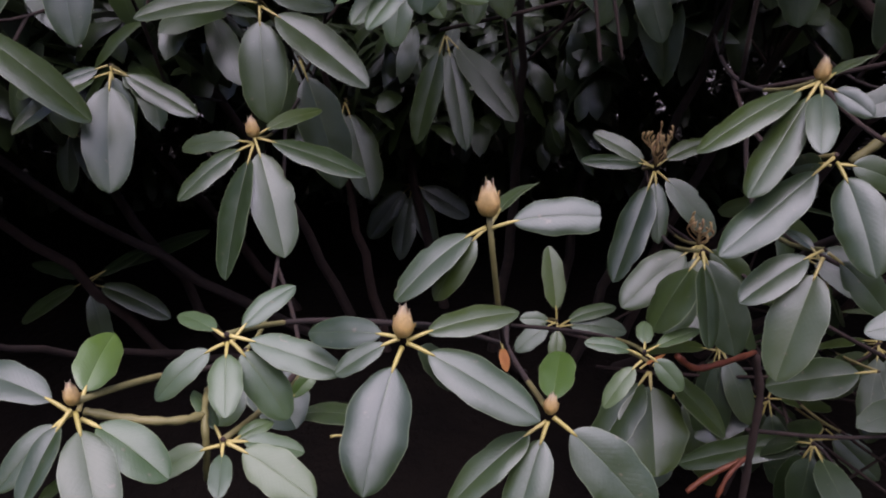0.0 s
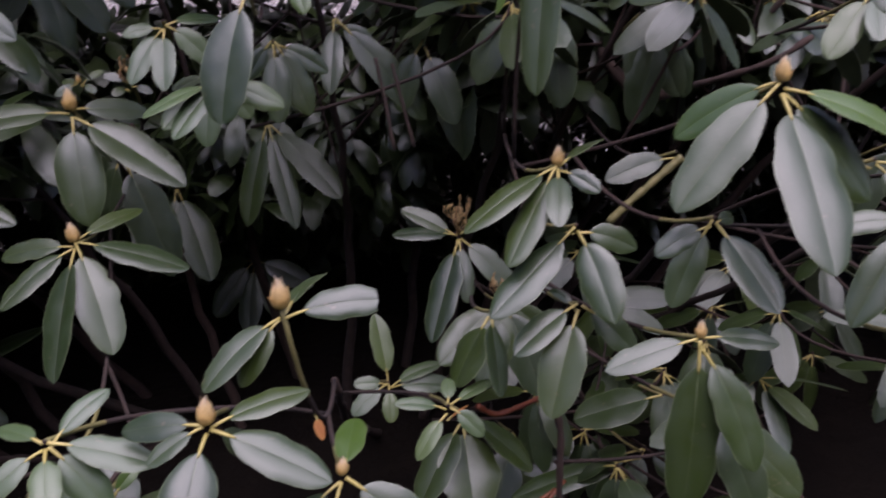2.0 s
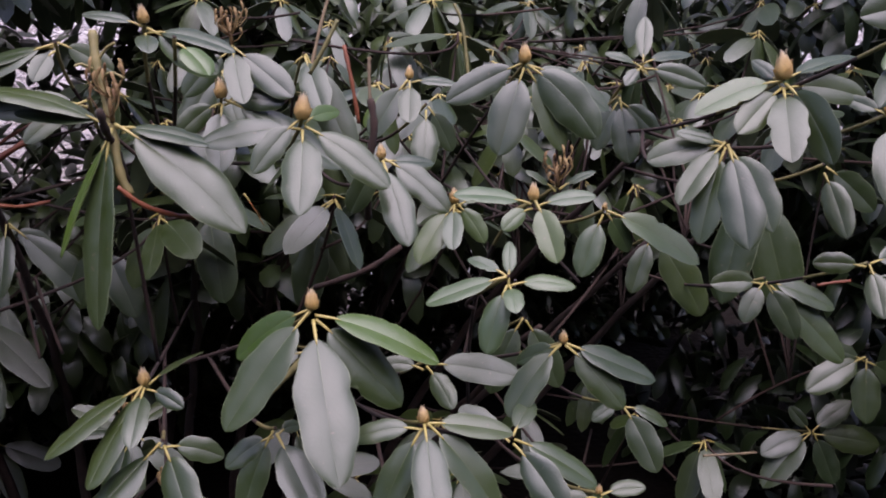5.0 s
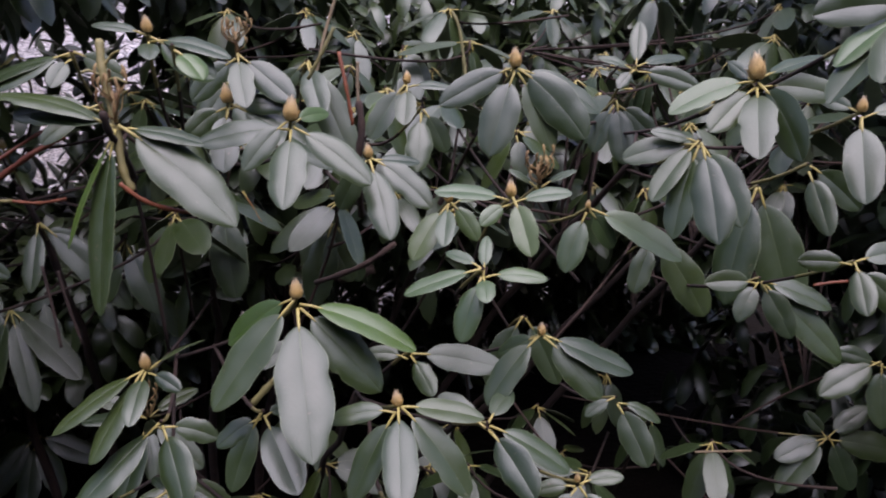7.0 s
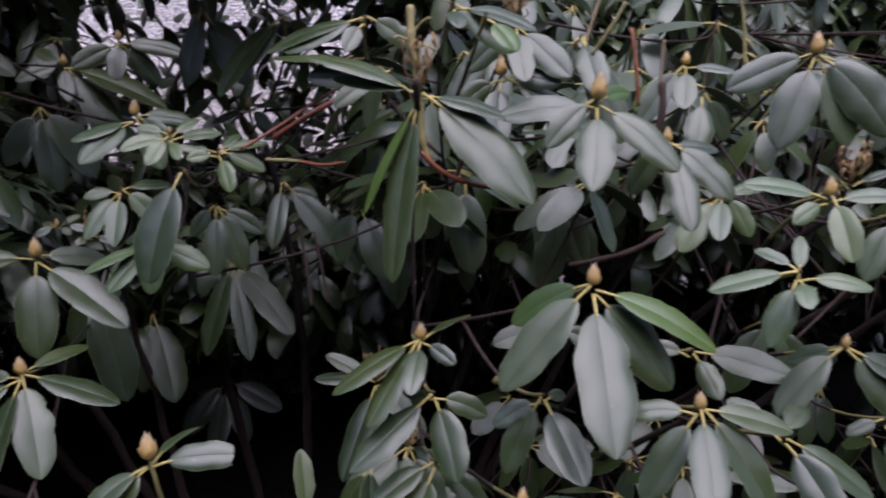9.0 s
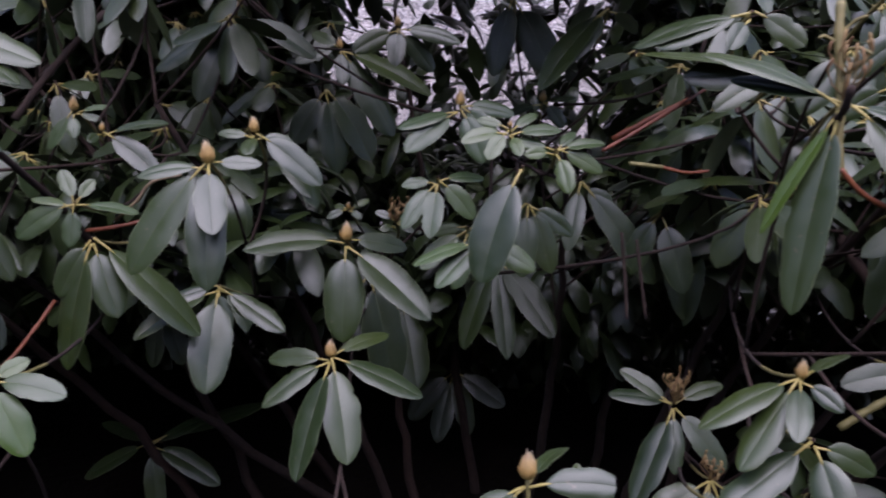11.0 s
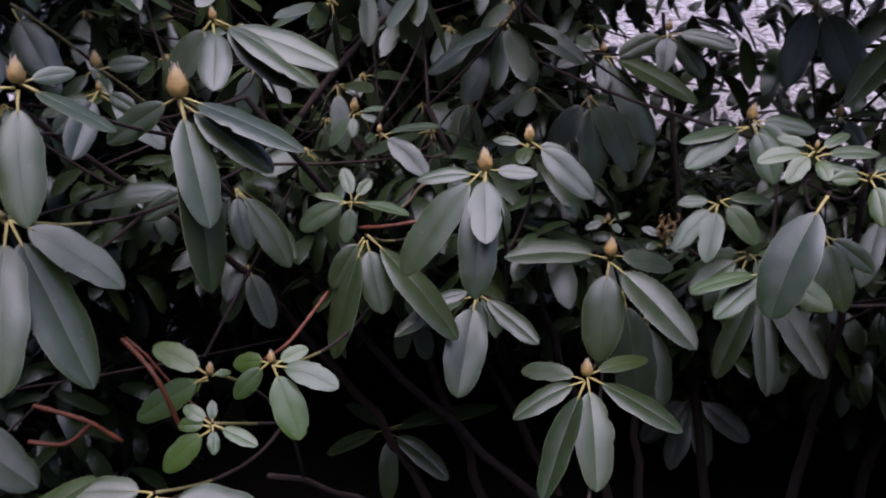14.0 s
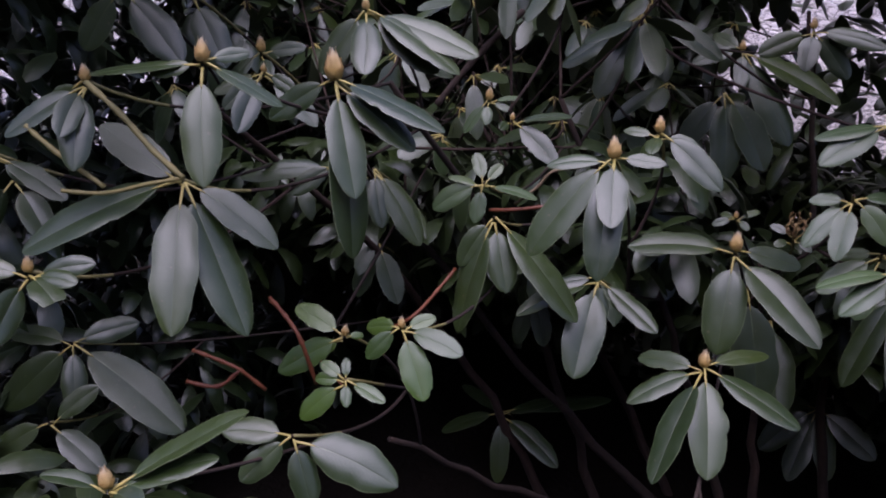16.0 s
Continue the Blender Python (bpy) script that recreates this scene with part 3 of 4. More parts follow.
shoot((-0.151, 0.407, 0.845), PALE, 0.0, [(41, -9, 3.8, 1.2, -20), (-162, -20, 5.2, 1.8, 35), (-82, -12, 4.5, 1.5, 0), (-22, -25, 7.4, 3.0, -30), (7, -19, 5.5, 1.7, -20), (126, 13, 4.9, 1.5, -25)])
shoot((-0.214, 0.358, 0.917), GREEN, 1.6, [(167, 10, 7.2, 2.4, 20), (88, 5, 6.2, 2.5, -30), (-21, -35, 7.0, 2.8, -15), (-64, -35, 7.7, 3.1, 0), (-137, -35, 6.1, 1.9, 30), (-114, -37, 6.0, 1.9, 0)], fresh=(1, 2))
shoot((0.066, 0.408, 0.864), GREEN, 1.7, [(77, -2, 7.3, 2.5, 0), (-118, -45, 8.1, 2.9, 0), (-30, -38, 9.6, 4.0, -40), (-153, -33, 9.1, 2.7, 5)], fresh=(0,))
shoot((0.318, 0.657, 1.010), GREEN, 2.3, [(-165, -26, 12.2, 3.6, 10), (-140, -43, 12.1, 3.6, 0), (-107, -29, 8.2, 2.6, 0), (-39, -27, 5.2, 2.0, -55), (38, 4, 8.7, 2.4, 20)])
shoot((0.329, 0.626, 0.954), GREEN, 0.0, [(-76, -47, 10.8, 4.2, -35), (-158, -34, 13.1, 4.0, 15), (-13, -24, 6.9, 2.7, -60), (126, -33, 4.7, 1.8, 70)])
shoot((0.330, 0.610, 0.872), GREEN, 0.0, [(-130, -55, 12.3, 4.8, 0), (-164, -27, 8.8, 3.3, 25), (121, 1, 4.1, 1.2, 15), (-27, -41, 8.0, 3.1, -55)])
shoot((0.194, 0.647, 0.740), PALE, 0.0, [(176, 8, 6.0, 1.8, 20), (79, 13, 4.2, 1.7, 0), (15, 14, 6.2, 1.8, -5), (-145, -42, 6.9, 2.2, 10), (-32, -38, 5.3, 2.1, -50)])
shoot((0.162, 0.997, 0.549), PALE, 0.0, [(179, 3, 5.6, 2.2, 50), (99, 56, 11.3, 3.5, 0), (6, 10, 9.0, 2.7, -15), (-7, -8, 10.4, 3.5, -35), (-159, -29, 7.8, 3.1, 35), (-95, -52, 6.5, 2.6, 0)])
shoot((0.285, 1.008, 0.792), GREEN, 0.0, [(179, 4, 10.2, 3.2, 20), (-127, -53, 17.1, 5.1, -10), (-90, -57, 10.8, 3.0, 0), (-34, -43, 12.5, 3.9, -40), (156, 21, 9.5, 2.8, 35), (24, 12, 9.1, 2.8, -25)], spent=6.5)
shoot((0.329, 0.922, 0.715), GREEN, 0.0, [(-102, -56, 9.7, 3.7, 0), (-157, -32, 13.2, 5.3, 35), (-61, -55, 15.4, 6.2, -35), (-125, -54, 13.1, 5.3, 10), (-24, -38, 9.6, 3.8, -60)], spent=4.5)
shoot((-0.098, 2.034, 0.333), GREEN, 0.0, [(-108, -57, 21.8, 6.7, 0), (-59, -56, 19.5, 6.1, -10), (-149, -44, 19.6, 7.2, 50), (-16, -28, 18.4, 6.7, -45), (155, -18, 13.5, 4.5, 55)])
shoot((-0.846, 1.603, 0.285), GREEN, 0.0, [(-160, -27, 18.0, 5.2, 20), (-63, -68, 19.1, 5.1, 0), (-2, -31, 20.8, 6.0, -25), (170, 13, 13.9, 3.8, 20), (25, 18, 16.7, 4.7, -10), (25, 12, 30.0, 8.4, 0)])
shoot((-0.24, 1.058, 1.013), GREEN, 3.3, [(-168, -6, 15.9, 4.9, 25), (-84, -67, 16.1, 6.2, 0), (-23, -34, 18.5, 5.8, -30), (25, -12, 10.3, 3.2, -55)])
shoot((-0.280, 1.294, 1.003), PALE, 1.5, [(-162, -23, 4.3, 1.5, 55), (29, 18, 4.3, 1.4, -45), (-25, -29, 3.2, 1.3, -55), (164, 0, 3.0, 1.2, 70)])
shoot((-0.434, 1.018, 0.939), GREEN, 0.0, [(-85, -53, 17.0, 6.3, 15), (-135, -23, 14.9, 3.7, 20), (-10, -30, 12.7, 3.7, -30), (-2, -42, 7.8, 3.7, -20), (-152, -13, 7.6, 2.7, 30), (-62, -66, 8.4, 3.6, 0)])
shoot((-0.379, 0.854, 1.168), GREEN, 3.2, [(-166, -13, 9.1, 2.7, 35), (10, -2, 6.6, 2.1, -45), (-70, -41, 11.2, 4.0, 0), (-143, -52, 17.3, 5.2, 40), (-77, -63, 16.7, 5.0, 0)])
shoot((-0.351, 0.960, 1.192), GREEN, 2.5, [(-5, -36, 11.9, 3.9, -50), (12, -22, 6.0, 2.2, -65), (-84, -20, 6.4, 2.1, 0), (173, -6, 5.4, 1.7, 40), (-178, -71, 5.3, 2.1, 75)])
shoot((-0.070, 1.050, 1.232), PALE, 2.5, [(-163, -21, 9.8, 3.1, 25), (-150, -38, 10.9, 3.9, 45), (-38, -58, 9.4, 3.8, -50), (7, -9, 8.3, 2.5, -55), (-19, -39, 7.6, 3.0, -70)])
shoot((0.003, 0.918, 1.221), PALE, 1.0, [(-164, -18, 6.8, 2.1, 45), (-132, -45, 5.6, 2.2, 35), (-66, -39, 5.0, 1.7, -35), (41, 17, 4.9, 1.5, -35), (9, -3, 6.9, 2.1, -35), (167, 7, 4.5, 1.4, 60)])
shoot((0.065, 0.921, 1.196), PALE, 0.0, [(-64, -52, 6.7, 2.5, -40), (12, 5, 6.7, 2.0, -30), (-165, -14, 4.3, 1.7, 65), (-1, -26, 7.0, 2.3, -65), (-178, 5, 5.4, 1.6, 55), (53, 19, 4.9, 1.5, -20)])
shoot((0.022, 0.886, 1.176), GREEN, 0.0, [(-127, -62, 16.0, 6.1, 10)])
shoot((-0.026, 0.888, 1.078), PALE, 0.0, [(-147, -43, 9.2, 3.2, 30), (-3, -30, 8.5, 3.3, -60), (-163, -22, 9.9, 3.1, 10)])
shoot((0.069, 1.373, 1.208), GREEN, 2.3, [(-162, -24, 7.6, 2.4, 30), (12, 6, 6.5, 1.9, -30), (-24, -45, 6.4, 2.6, -65)])
shoot((0.135, 1.217, 1.093), GREEN, 0.0, [(-15, -50, 21.7, 5.3, -50), (-108, -60, 12.6, 3.6, 0), (-9, -47, 10.3, 3.8, -65)])
shoot((-0.691, 0.660, 1.257), GREEN, 4.2, [(-35, -59, 15.9, 4.8, 0), (3, -18, 16.6, 4.8, -15), (-158, -33, 10.4, 3.5, 70), (-34, -72, 22.9, 7.0, 30), (6, -35, 14.0, 4.3, -30)])
shoot((-0.768, 0.837, 1.337), GREEN, 2.0, [(-56, -40, 13.0, 4.4, 0), (1, -27, 17.8, 5.4, -15), (-135, -55, 11.5, 4.1, 60), (11, -18, 18.3, 5.3, -35), (11, -36, 14.2, 5.3, -55)])
shoot((-0.529, 1.467, 1.339), GREEN, 3.0, [(-158, -34, 19.6, 5.7, 35), (-130, -59, 19.2, 6.4, 35), (-37, -58, 14.5, 5.5, -25), (1, -27, 17.0, 5.2, -40)])
shoot((-0.412, 1.891, 1.262), GREEN, 2.9, [(-73, -50, 10.9, 3.9, 0), (2, -25, 25.6, 8.1, -25), (-164, -19, 11.7, 3.6, 55), (-21, -53, 25.8, 8.1, -30), (149, 18, 10.0, 3.4, 50)])
shoot((-0.255, 1.786, 1.323), GREEN, 2.7, [(-86, -52, 11.2, 4.5, 0), (6, -13, 15.3, 4.6, -50), (-159, -30, 12.2, 4.9, 65), (-1, -50, 13.3, 4.7, -65)])
shoot((-0.725, 1.173, 1.180), PALE, 2.7, [(-69, -57, 5.2, 2.1, 0), (-140, -55, 7.7, 2.4, 40), (16, 5, 6.2, 1.9, -20), (4, -21, 4.8, 1.5, -50)])
shoot((-0.647, 1.110, 1.158), GREEN, 1.6, [(-96, -19, 4.0, 1.6, 45), (12, 7, 10.5, 2.9, -15), (-7, -35, 11.4, 3.8, -45)])
shoot((-0.617, 0.952, 1.079), PALE, 0.0, [(-159, -32, 9.5, 3.6, 60), (-91, -68, 6.6, 2.6, 20), (7, -10, 9.1, 2.9, -15), (138, 44, 5.8, 2.3, 20), (68, 35, 4.6, 1.8, -45), (-177, 2, 6.3, 2.0, 15)])
shoot((-0.588, 0.937, 1.031), GREEN, 0.0, [(-37, -62, 12.2, 4.9, -20), (-137, -57, 9.6, 3.8, 60), (-5, -41, 20.9, 6.3, -10), (-105, -68, 19.2, 5.8, -5)])
shoot((-0.593, 0.678, 0.934), FRESH, 1.8, [(47, 11, 4.9, 2.0, -45), (6, -14, 9.2, 3.2, -40), (-26, -54, 10.3, 4.1, -25), (-141, -44, 6.5, 2.6, 60), (177, -16, 6.2, 2.5, 65)])
shoot((-0.693, 0.685, 0.894), FRESH, 1.9, [(-179, 16, 9.0, 3.4, 35), (-155, -34, 11.9, 4.2, 55), (-161, -45, 6.1, 2.0, 60), (47, -9, 2.8, 1.1, -55)])
shoot((-0.64, 0.616, 0.869), FRESH, 0.0, [(-166, -10, 4.5, 1.8, 55), (-52, -49, 3.8, 1.5, 0), (5, -18, 6.3, 2.0, -30), (125, 41, 3.0, 1.2, 0), (-147, -45, 8.6, 3.3, 55), (179, 17, 4.4, 1.8, 40)])
shoot((-0.730, 0.477, 1.285), GREEN, 2.8, [(-146, -16, 5.9, 1.8, 60), (-152, -9, 12.7, 3.5, 15), (58, 9, 5.3, 1.7, -60), (-49, -64, 14.0, 4.3, 0), (20, -26, 10.0, 3.2, -10)])
shoot((-0.897, 0.455, 1.251), GREEN, 2.2, [(-138, -35, 11.6, 3.4, 40), (-150, -45, 7.8, 3.1, 75), (-70, -44, 8.2, 2.9, 35), (-59, -59, 11.2, 3.8, 15)])
shoot((-0.812, 0.515, 1.134), GREEN, 0.0, [(-142, -25, 21.7, 7.0, 25), (-55, -56, 19.4, 5.5, 0), (-10, -56, 20.8, 6.0, -10), (22, -34, 14.2, 4.4, -35), (-172, 24, 13.6, 4.6, 40)])
shoot((-0.900, 0.757, 1.272), GREEN, 2.5, [(31, 6, 6.7, 2.2, -65), (-133, -44, 7.2, 2.2, 50), (-28, -40, 5.1, 2.0, -20)])
shoot((-0.841, 0.696, 1.25), GREEN, 1.5, [(-143, -24, 7.5, 2.4, 50), (-128, -42, 7.6, 2.4, 60), (-83, -50, 9.9, 3.5, 40), (13, -25, 5.1, 2.0, -65), (11, -40, 10.7, 3.2, -40)])
shoot((-0.91, 0.364, 1.038), GREEN, 2.2, [(32, 8, 7.8, 2.6, -55), (-77, -47, 9.4, 3.7, 60), (-13, -17, 8.1, 3.3, -10), (10, -4, 7.0, 2.4, -40), (-152, 3, 7.3, 2.4, 45)], torn=(2,))
shoot((-1.432, 0.762, 0.658), GREEN, 0.0, [(14, -33, 29.2, 9.5, -25), (-129, -44, 19.2, 7.1, 70), (-164, -2, 14.9, 4.4, 40), (51, 12, 13.2, 4.9, -60), (-42, -60, 13.4, 5.0, 0)])
shoot((-1.391, 0.666, 0.534), GREEN, 0.0, [(10, -34, 15.0, 5.5, -30), (-139, -32, 13.0, 4.7, 65), (50, 34, 11.4, 4.2, -55)])
shoot((-0.667, 0.538, 0.813), GREEN, 0.0, [(-133, -40, 8.9, 3.6, 55), (-21, -61, 9.5, 3.8, -20), (19, -21, 15.1, 6.0, -45), (-157, -1, 9.5, 3.6, 40)])
shoot((-0.704, 0.291, 0.866), GREEN, 2.8, [(48, 25, 16.0, 4.9, 5), (36, 15, 11.8, 3.5, -10), (33, 12, 9.5, 2.9, -15), (-153, 7, 7.1, 2.2, 5), (-11, 7, 6.9, 2.8, -30)])
shoot((0.32, 0.679, 1.296), GREEN, 0.0, [(-31, -41, 17.8, 5.9, -40), (-123, -71, 21.6, 4.4, -20), (-164, -63, 15.1, 2.2, 5), (154, 14, 14.6, 4.0, 15), (-16, -16, 10.2, 3.0, -25), (149, 5, 11.1, 3.2, 30)], spent=7.0, fresh=(2,))
shoot((0.364, 0.728, 1.394), GREEN, 2.2, [(-91, -32, 5.8, 2.3, 0), (-26, -36, 9.4, 3.7, -60), (-23, -19, 10.1, 3.2, -25), (160, 9, 6.6, 1.9, 30)], fresh=(1,))
shoot((0.454, 0.87, 1.301), GREEN, 3.0, [(-175, -37, 7.7, 3.1, 75), (-107, -57, 10.7, 4.0, 15), (-19, -6, 8.2, 3.0, -65), (0, 23, 8.7, 2.8, -25), (-22, -33, 17.9, 5.4, -35)])
shoot((0.507, 0.628, 1.292), GREEN, 3.1, [(165, -12, 10.9, 3.4, 45), (-168, -41, 7.9, 2.8, 55), (-109, -48, 11.8, 4.2, 0), (-34, -38, 11.8, 3.6, -45), (34, 2, 6.0, 1.9, -60)], fresh=(4,))
shoot((0.598, 0.642, 1.241), GREEN, 1.9, [(-37, -38, 9.8, 3.4, -50), (-87, -50, 11.3, 3.6, -10), (2, -10, 6.5, 2.0, -35), (175, -57, 7.2, 2.9, 75)])
shoot((0.707, 0.847, 1.316), GREEN, 2.1, [(171, -44, 9.2, 2.8, 55), (-112, -43, 8.0, 3.1, 0), (-173, -51, 9.8, 3.6, 50), (-20, -8, 6.6, 2.1, -30)], fresh=(0,))
shoot((0.838, 0.752, 1.336), GREEN, 3.0, [(169, -24, 11.9, 4.1, 65), (-153, -63, 13.2, 5.3, 35), (-42, -45, 14.0, 5.6, -70), (-47, -66, 12.7, 4.1, -45), (-19, -30, 13.4, 3.9, -50)])
shoot((1.038, 0.768, 1.329), GREEN, 0.0, [(-164, -40, 4.8, 1.9, 50), (-25, -21, 10.0, 3.2, -70), (54, 49, 8.5, 2.5, 0), (159, 13, 5.7, 1.8, 35), (1, 6, 8.6, 2.6, -25)])
shoot((1.019, 0.479, 1.319), GREEN, 3.5, [(167, -19, 10.9, 3.2, 40), (-172, -39, 8.8, 3.5, 45), (-125, -42, 11.9, 4.0, -5), (-21, -14, 9.8, 3.3, -70), (-2, 13, 9.9, 3.2, -10), (102, 24, 4.7, 1.6, 50), (-90, -47, 11.6, 4.2, -70)], fresh=(0,))
shoot((0.95, 0.484, 1.254), GREEN, 0.0, [(-107, -56, 12.8, 4.8, -25), (-174, -44, 9.3, 2.9, 25), (159, 11, 5.8, 1.8, 50), (153, -14, 8.9, 3.2, 60), (-88, -49, 11.6, 4.2, -55), (-155, -64, 11.9, 3.6, 10)])
shoot((1.108, 0.414, 1.281), GREEN, 2.0, [(-125, -53, 11.4, 4.1, -5), (-131, -71, 9.6, 2.6, 0), (-17, 2, 7.2, 2.2, -40), (115, 18, 4.9, 1.7, 60)])
shoot((1.037, 0.294, 1.394), GREEN, 0.0, [(173, -36, 9.7, 2.8, 20), (-176, -42, 13.1, 4.1, 0), (157, -7, 9.2, 3.7, 75), (-151, -38, 11.3, 4.1, 0)], fresh=(0,))
shoot((0.741, 0.545, 1.197), PALE, 2.2, [(161, 5, 8.9, 2.8, 30), (-18, 1, 7.0, 2.2, -35), (-87, -51, 7.8, 3.0, -35), (-171, -35, 5.1, 2.0, 55)])
shoot((0.872, 0.604, 1.160), PALE, 1.2, [(-158, -60, 8.9, 3.5, 35), (-29, -30, 13.7, 4.2, -40), (-19, -59, 6.4, 2.6, -75)])
shoot((0.74, 0.771, 1.151), PALE, 2.4, [(-161, -48, 10.0, 3.9, 30), (-116, -38, 8.1, 2.8, 0), (4, 6, 7.1, 2.2, -30), (-44, -51, 7.0, 2.8, -65)])
shoot((0.685, 0.495, 1.130), PALE, 0.0, [(166, -16, 9.1, 2.7, 25), (62, 33, 4.9, 1.5, 0), (-21, -11, 7.2, 2.2, -30), (-107, -28, 5.2, 2.1, 0), (-152, -62, 8.4, 3.0, 20), (127, 14, 5.0, 1.5, 35)])
shoot((0.488, 0.551, 1.106), GREEN, 2.5, [(149, -34, 10.6, 3.2, 60), (-170, -47, 14.9, 4.7, 35), (-96, -45, 18.5, 5.8, 0), (-25, -25, 14.3, 4.1, -15), (-29, -50, 13.9, 5.1, -45)], fresh=(0, 3))
shoot((0.572, 0.456, 1.005), GREEN, 2.1, [(159, -14, 7.7, 2.3, 45), (-17, -12, 9.2, 2.9, -25), (-163, -56, 11.1, 3.4, 25), (-105, -32, 11.6, 3.6, 0), (-45, -48, 11.9, 3.6, -25)])
shoot((0.677, 0.471, 0.958), GREEN, 0.0, [(-69, -40, 9.8, 3.9, -45), (-29, -31, 10.7, 3.3, -25), (131, 17, 6.6, 2.6, 40), (42, 12, 6.5, 2.4, -15)])
shoot((0.958, 0.668, 0.854), GREEN, 0.0, [(-79, -50, 10.9, 4.4, -50), (-27, -31, 7.6, 2.3, -25), (170, -29, 5.5, 2.1, 40)])
shoot((0.795, 0.479, 0.854), GREEN, 1.4, [(-17, 3, 5.6, 2.0, -40), (165, -12, 5.4, 2.1, 50), (-71, -44, 7.8, 3.2, -45), (-152, -44, 6.0, 2.4, 25)])
shoot((0.766, 0.518, 1.033), GREEN, 1.8, [(-176, -46, 10.5, 3.5, 35), (-39, -46, 10.2, 3.8, -45), (139, -30, 6.3, 2.3, 60), (-20, -25, 12.0, 3.7, -35)])
shoot((0.619, 0.575, 1.014), GREEN, 0.0, [(-21, -12, 11.5, 3.7, -45), (-76, -37, 6.5, 2.5, -35), (155, -5, 5.4, 1.9, 50)])
shoot((1.196, 0.660, 1.011), GREEN, 0.0, [(163, -4, 8.4, 3.3, 65), (-37, -46, 17.5, 5.3, -50), (-25, -25, 11.9, 3.7, -40), (-164, -51, 7.7, 3.1, 30), (-62, -58, 10.1, 4.0, -55)])
shoot((1.193, 0.485, 1.081), GREEN, 0.0, [(154, 0, 6.9, 2.8, 70), (-49, -48, 9.4, 3.7, -70), (-114, -46, 7.8, 3.1, -20), (-5, 5, 9.2, 3.3, -50)])
shoot((1.634, 0.930, 0.527), GREEN, 0.0, [(168, -21, 12.3, 4.9, 45), (126, 43, 6.7, 2.7, 60), (-63, -63, 12.2, 4.9, -55), (179, -42, 16.4, 6.2, 20), (-3, 27, 11.5, 4.6, -40), (-22, -14, 15.6, 6.2, -60)])
shoot((1.680, 0.858, 0.719), GREEN, 0.0, [(151, 13, 8.9, 3.6, 65), (170, -25, 14.4, 5.8, 45), (-122, -70, 13.5, 5.4, -10), (-29, -37, 11.4, 4.6, -75)])
shoot((0.441, 0.556, 0.978), GREEN, 0.0, [(173, -35, 6.6, 2.5, 50), (-160, -61, 9.6, 3.2, 35), (-76, -34, 10.9, 4.1, -10), (27, -18, 3.5, 1.4, -55)])
shoot((0.406, 0.497, 0.885), GREEN, 1.9, [(175, -18, 9.3, 2.8, 30), (-10, -8, 7.6, 2.3, -30), (-115, -79, 18.0, 4.9, 0), (-60, -58, 13.4, 3.9, -25)])
shoot((0.546, 0.389, 0.928), GREEN, 1.7, [(-45, -51, 5.3, 2.1, -65), (157, 22, 1.4, 0.6, 60)])
shoot((0.451, 0.533, 0.769), GREEN, 0.0, [(-31, -41, 12.9, 4.7, -45), (-62, -55, 11.6, 4.6, -30), (-140, -52, 10.6, 3.9, 0)])
shoot((0.750, 1.103, 0.359), GREEN, 0.0, [(6, 12, 11.9, 4.8, -40), (-122, -58, 12.3, 4.9, 0)])
shoot((0.719, 1.186, 0.175), GREEN, 0.0, [(-179, -16, 29.6, 8.5, -10), (-32, -37, 14.1, 5.6, -50), (-137, -52, 13.8, 5.5, 10)])
shoot((0.540, 0.832, 0.952), GREEN, 0.0, [(-178, -17, 10.1, 3.4, 45), (-19, -28, 8.3, 3.2, -60)])
shoot((0.268, 0.838, 1.376), GREEN, 0.0, [(179, -24, 11.1, 3.4, 40), (171, -20, 13.6, 4.2, 25), (-133, -47, 5.8, 2.3, 45), (-18, -30, 7.1, 2.8, -75)])
shoot((0.297, 0.794, 1.313), GREEN, 0.0, [(170, -7, 10.5, 3.7, 70), (170, 4, 15.2, 4.6, 10), (-170, -32, 8.6, 2.6, 55)])
shoot((0.571, 0.891, 1.354), GREEN, 0.0, [(-50, -63, 16.2, 5.0, -40), (161, -45, 7.5, 3.0, 75), (-88, -42, 11.4, 3.9, -25)])
shoot((0.802, 0.599, 1.198), GREEN, 0.0, [(-13, 18, 4.9, 1.5, -20), (155, 26, 4.2, 1.3, 30)], spent=5.0)
shoot((-0.168, 1.114, 1.033), GREEN, 0.0, [(169, 17, 3.8, 1.3, 50), (32, 28, 4.7, 1.4, -20), (-141, -25, 3.2, 1.3, 50), (-17, -28, 3.5, 1.3, -50)], spent=4.5)
shoot((0.474, 0.881, 1.366), GREEN, 0.0, [(-36, -39, 10.5, 4.2, -55), (-180, -43, 9.1, 3.5, 70), (-90, -47, 9.6, 3.4, -5)], spent=6.0)
shoot((-1.004, 1.231, 0.832), GREEN, 0.0, [(-22, -56, 14.2, 5.3, -25), (-128, -68, 13.0, 4.6, 50)])
shoot((-0.953, 1.129, 1.024), GREEN, 0.0, [(-5, -41, 18.0, 4.9, -25), (-113, -59, 9.1, 3.3, 50)])
shoot((-0.719, 1.447, 0.720), GREEN, 0.0, [(-100, -68, 13.2, 4.4, 10), (-32, -63, 13.4, 4.8, -15), (18, -26, 9.6, 3.6, -65)])
shoot((-0.248, 1.335, 0.867), GREEN, 0.0, [(-45, -68, 23.4, 8.2, -20), (-163, -70, 12.2, 4.5, 55)])
shoot((0.005, 1.312, 1.391), GREEN, 0.0, [(-24, -58, 15.7, 6.2, -60), (-124, -69, 14.4, 5.2, 10)])
